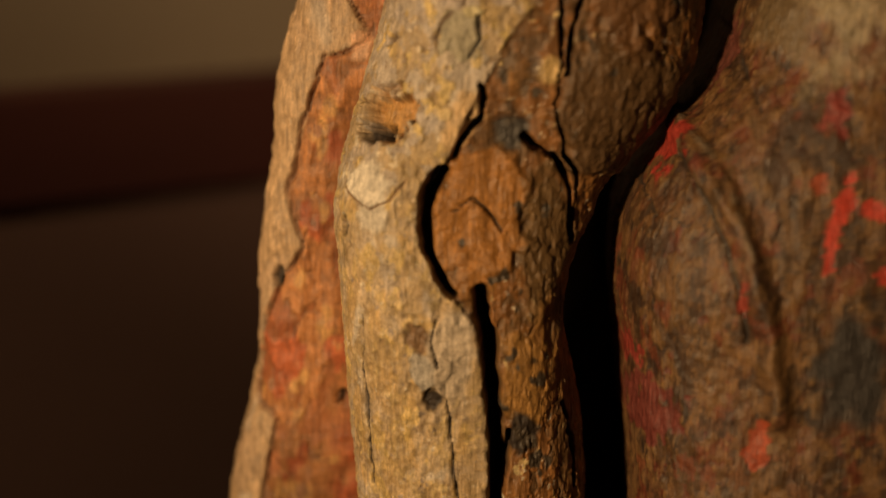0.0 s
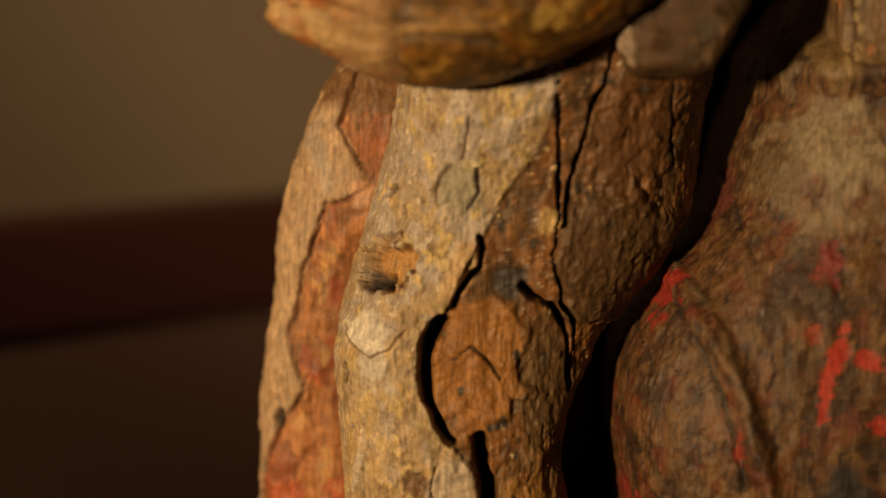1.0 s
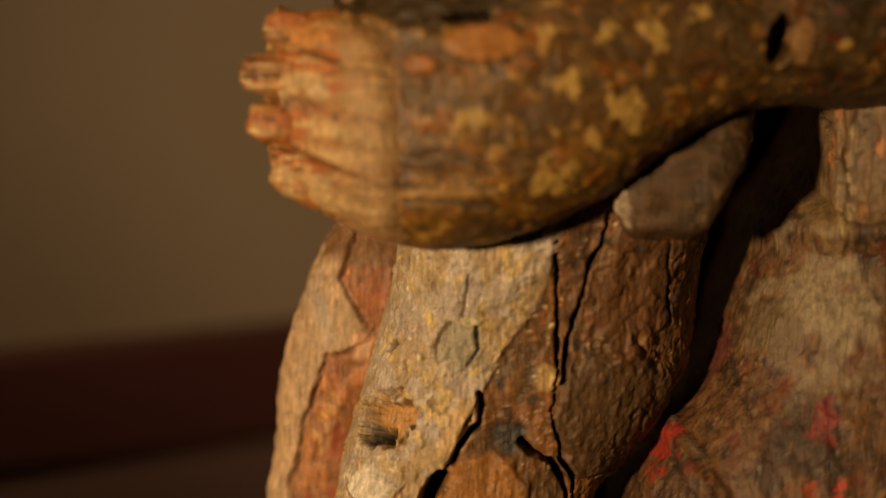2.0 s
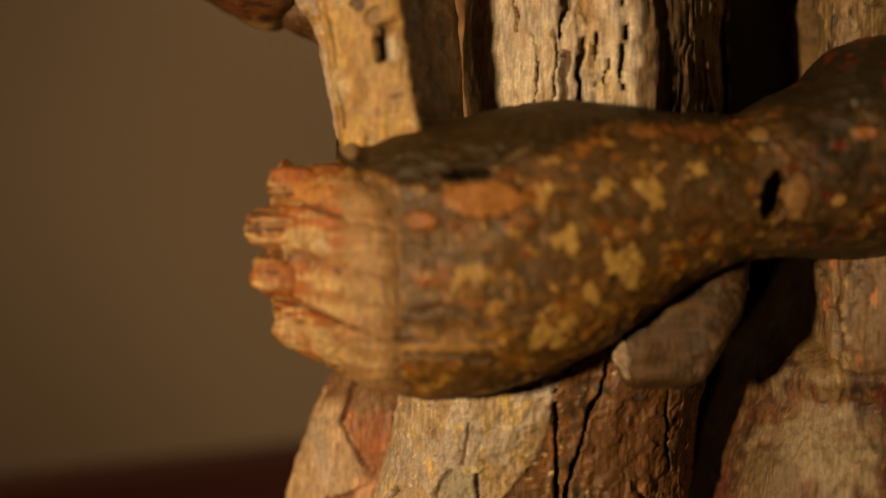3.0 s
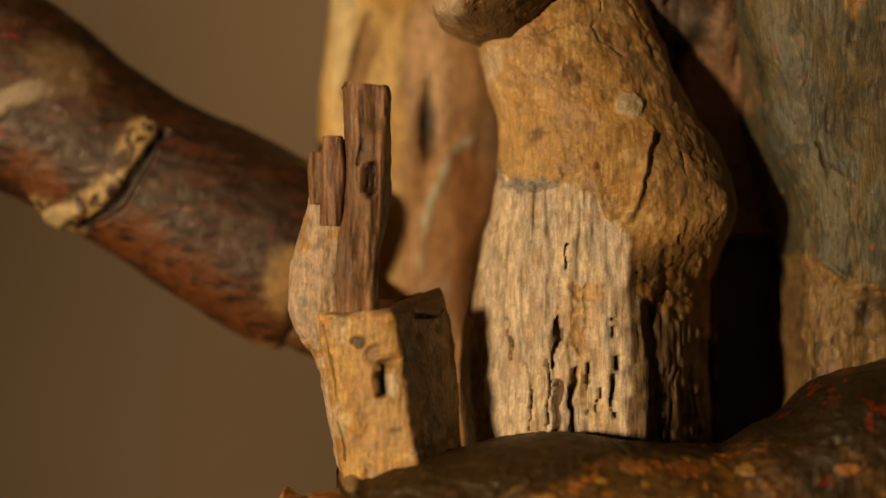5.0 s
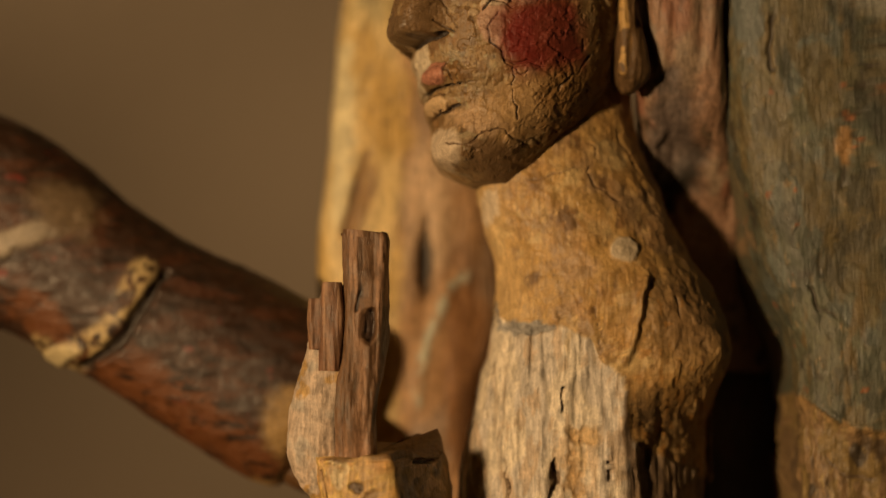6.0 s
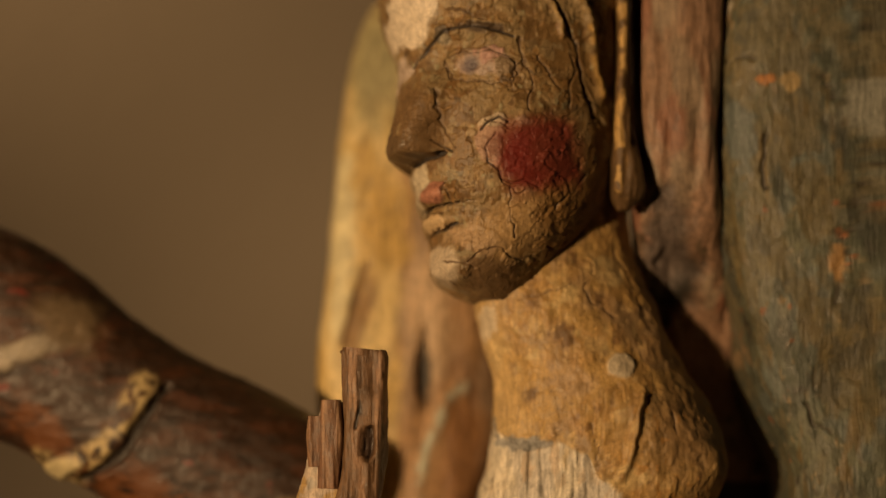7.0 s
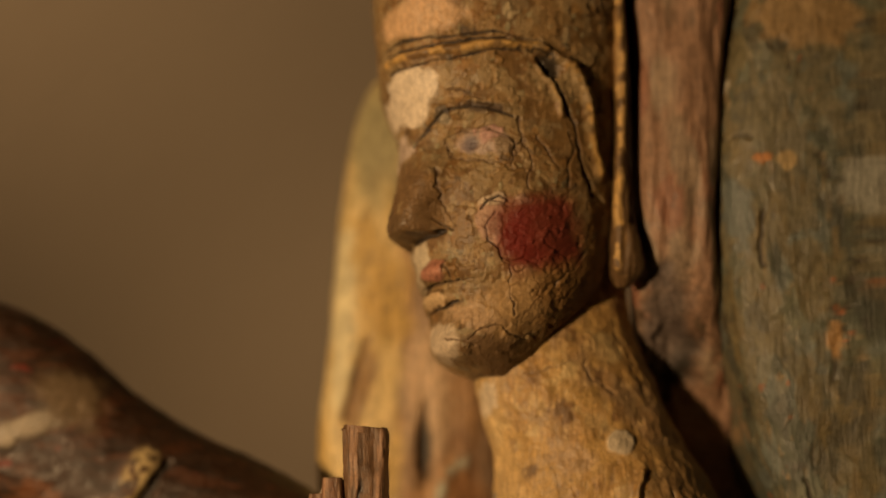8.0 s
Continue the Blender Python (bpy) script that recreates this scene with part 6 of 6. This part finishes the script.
def side_panel():
    c = Carving(upright([
        (1.2845, -0.0347, -0.0054, 0.575, 0.008, 2.4, 0), (1.2736, -0.0407, -0.0015, 0.575, 0.014, 2.6, 0), (1.2649, -0.0456, 0.0024, 0.575, 0.016, 2.8, -0.1), (1.246, -0.0516, 0.0024, 0.575, 0.017, 2.8, -0.1), (1.2258, -0.0575, 0.0024, 0.575, 0.018, 2.8, -0.1), (1.2095, -0.0582, 0.0024, 0.575, 0.018, 2.8, -0.1),
        (1.1847, -0.0626, 0.0025, 0.575, 0.018, 2.8, -0.1), (1.1554, -0.065, 0.0025, 0.575, 0.018, 2.8, -0.1), (1.1278, -0.0668, 0.0022, 0.575, 0.018, 2.8, -0.1), (1.1107, -0.0697, 0.0023, 0.575, 0.018, 2.8, -0.1), (1.0889, -0.0752, 0.0023, 0.575, 0.018, 2.8, -0.1),
        (1.0667, -0.0784, 0.0023, 0.575, 0.018, 2.8, -0.1), (1.0, -0.09, 0.01, 0.575, 0.02, 2.8, -0.1)], 190, 330), (0.36, 0.16, 0.06))
    p, x, z = c.rest, c.rest[:, 0], c.rest[:, 2]
    edge = np.array([(-0.0284, 1.2827), (-0.0363, 1.2644), (-0.0249, 1.242), (-0.0405, 1.2361), (-0.0476, 1.2163), (-0.0545, 1.1902), (-0.0492, 1.1699), (-0.0574, 1.1586), (-0.0616, 1.1472), (-0.0655, 1.1305), (-0.0672, 1.1137), (-0.0603, 1.1073), (-0.067, 1.073)])
    order = np.argsort(edge[:, 1])
    ex = np.interp(z, edge[order, 1], edge[order, 0]) + 0.0008 * fractal(p, 0.008, 601)
    pale = 1 - step(x, ex - 0.0006, ex + 0.0006)
    c.layer((0.36, 0.10, 0.04), (0.010, 0.010, 0.016), 0.2, 0.6, 602)
    c.layer((0.48, 0.27, 0.10), (0.008, 0.008, 0.014), 0.4, 0.8, 603)
    c.layer((0.30, 0.15, 0.08), (0.006, 0.006, 0.012), 0.5, 0.9, 604)
    c.tint((0.50, 0.35, 0.21), pale)
    c.tint((0.50, 0.40, 0.30), pale * step(fractal(p, (0.010, 0.010, 0.02), 605), 0.1, 0.6))
    c.push(0.001 * pale)
    c.plates((0.014, 0.014, 0.022), 614, 0.0005, 0.7, (0.32, 0.12, 0.05), 1 - pale, 0.5, 0.3, 0.5)
    c.plates((0.012, 0.012, 0.020), 615, 0.0004, 0.75, (0.44, 0.31, 0.2), pale, 0.35, 0.3, 0.5)
    c.crack([tuple(q) for q in edge], 0.0011, 0.0022, 0.0008, (0.2, 0.1, 0.05), 616)
    c.patch(-0.0289, 1.2397, 0.0039, 0.0047, (0.60, 0.36, 0.22), 0.001, 0.3, 0.2, 606)
    c.patch(-0.0285, 1.274, 0.0150, 0.0090, (0.22, 0.12, 0.055), 0.0006, 0.35, 0.15, 607)
    c.patch(-0.0367, 1.1163, 0.002, 0.0022, BLACK, -0.006, 0.1, 0.2, 608)
    c.patch(-0.0583, 1.1591, 0.0018, 0.0036, DARK, -0.003, 0.3, 0.3, 609)
    c.rough((0.008, 0.008, 0.02), 0.0010, 610)
    c.rough(0.004, 0.0003, 611)
    return c


panel = joined("carved_panel", [side_panel()], WOOD)
tagged(panel, "carved drapery panel with orange red paint and pale edge", "carving")


def back_board():
    c = Carving(upright([
        (1.6377, -0.0274, -0.0042, 0.613, 0.008, 2.2, 0), (1.6279, -0.0316, 0.0052, 0.613, 0.012, 2.3, 0), (1.6109, -0.0361, 0.0193, 0.613, 0.016, 2.4, -0.1), (1.5821, -0.0404, 0.0239, 0.613, 0.018, 2.5, -0.2), (1.5491, -0.0428, 0.0283, 0.613, 0.018, 2.5, -0.3), (1.512, -0.0464, 0.0281, 0.613, 0.018, 2.5, -0.3),
        (1.4969, -0.0477, 0.0259, 0.613, 0.018, 2.5, -0.3), (1.4479, -0.0466, 0.0302, 0.613, 0.018, 2.5, -0.2), (1.3819, -0.0375, 0.0301, 0.613, 0.018, 2.5, -0.2), (1.3348, -0.0376, 0.0288, 0.613, 0.018, 2.5, -0.2), (1.2412, -0.0289, 0.028, 0.613, 0.018, 2.5, 0), (1.0, -0.04, 0.06, 0.613, 0.02, 2.5, 0)], 130, 250), (0.36, 0.21, 0.11))
    p, x, z = c.rest, c.rest[:, 0], c.rest[:, 2]
    k0, k1 = -0.0141, 1.5513
    pale = 1 - step(x + 0.003 * fractal(p, 0.02, 621), k0 - 0.006, k0 + 0.002)
    c.tint((0.30, 0.20, 0.14), step(fractal(p, (0.02, 0.02, 0.04), 622), 0.1, 0.6))
    c.tint((0.64, 0.48, 0.24), pale)
    c.tint((0.48, 0.32, 0.11), pale * step(fractal(p, (0.012, 0.012, 0.02), 623), 0.2, 0.6))
    c.patch(-0.0247, 1.6095, 0.0138, 0.0253, (0.30, 0.26, 0.15), 0, 0.3, 0.5, 630, 0, 0.02)
    c.patch(-0.0197, 1.5421, 0.0101, 0.0203, (0.48, 0.31, 0.10), 0, 0.35, 0.5, 631, 0, 0.02)
    c.patch(-0.0387, 1.5375, 0.005, 0.0405, (0.60, 0.52, 0.34), 0, 0.3, 0.5, 632, 0, 0.02)
    c.patch(-0.0306, 1.5082, 0.0045, 0.0156, (0.30, 0.18, 0.08), 0, 0.3, 0.5, 633, -20, 0.02)
    c.patch(-0.0038, 1.5083, 0.0089, 0.029, (0.52, 0.36, 0.24), 0, 0.25, 0.4, 624)
    c.patch(-0.0055, 1.4861, 0.0029, 0.0155, DARK, -0.004, 0.2, 0.4, 625)
    c.patch(0.0101, 1.4425, 0.0086, 0.041, (0.25, 0.12, 0.05), 0, 0.2, 0.4, 626)
    c.ridge([(-0.0093, 1.4296), (-0.0082, 1.4425), (-0.0039, 1.4577), (0.0037, 1.4751), (0.0102, 1.4816)], 0.0022, 0.0015, (0.42, 0.42, 0.36))
    c.crack([(-0.0285, 1.5285), (-0.0328, 1.5105), (-0.0371, 1.4971)], 0.003, 0.002, 0.0008, BROWN)
    c.c *= np.array((1.06, 1.08, 1.0))
    c.rough((0.012, 0.012, 0.03), 0.0008, 627)
    return c


board = joined("throne_back", [back_board()], WOOD)
tagged(board, "tall carved throne back with faded cream and brown paint", "carving")
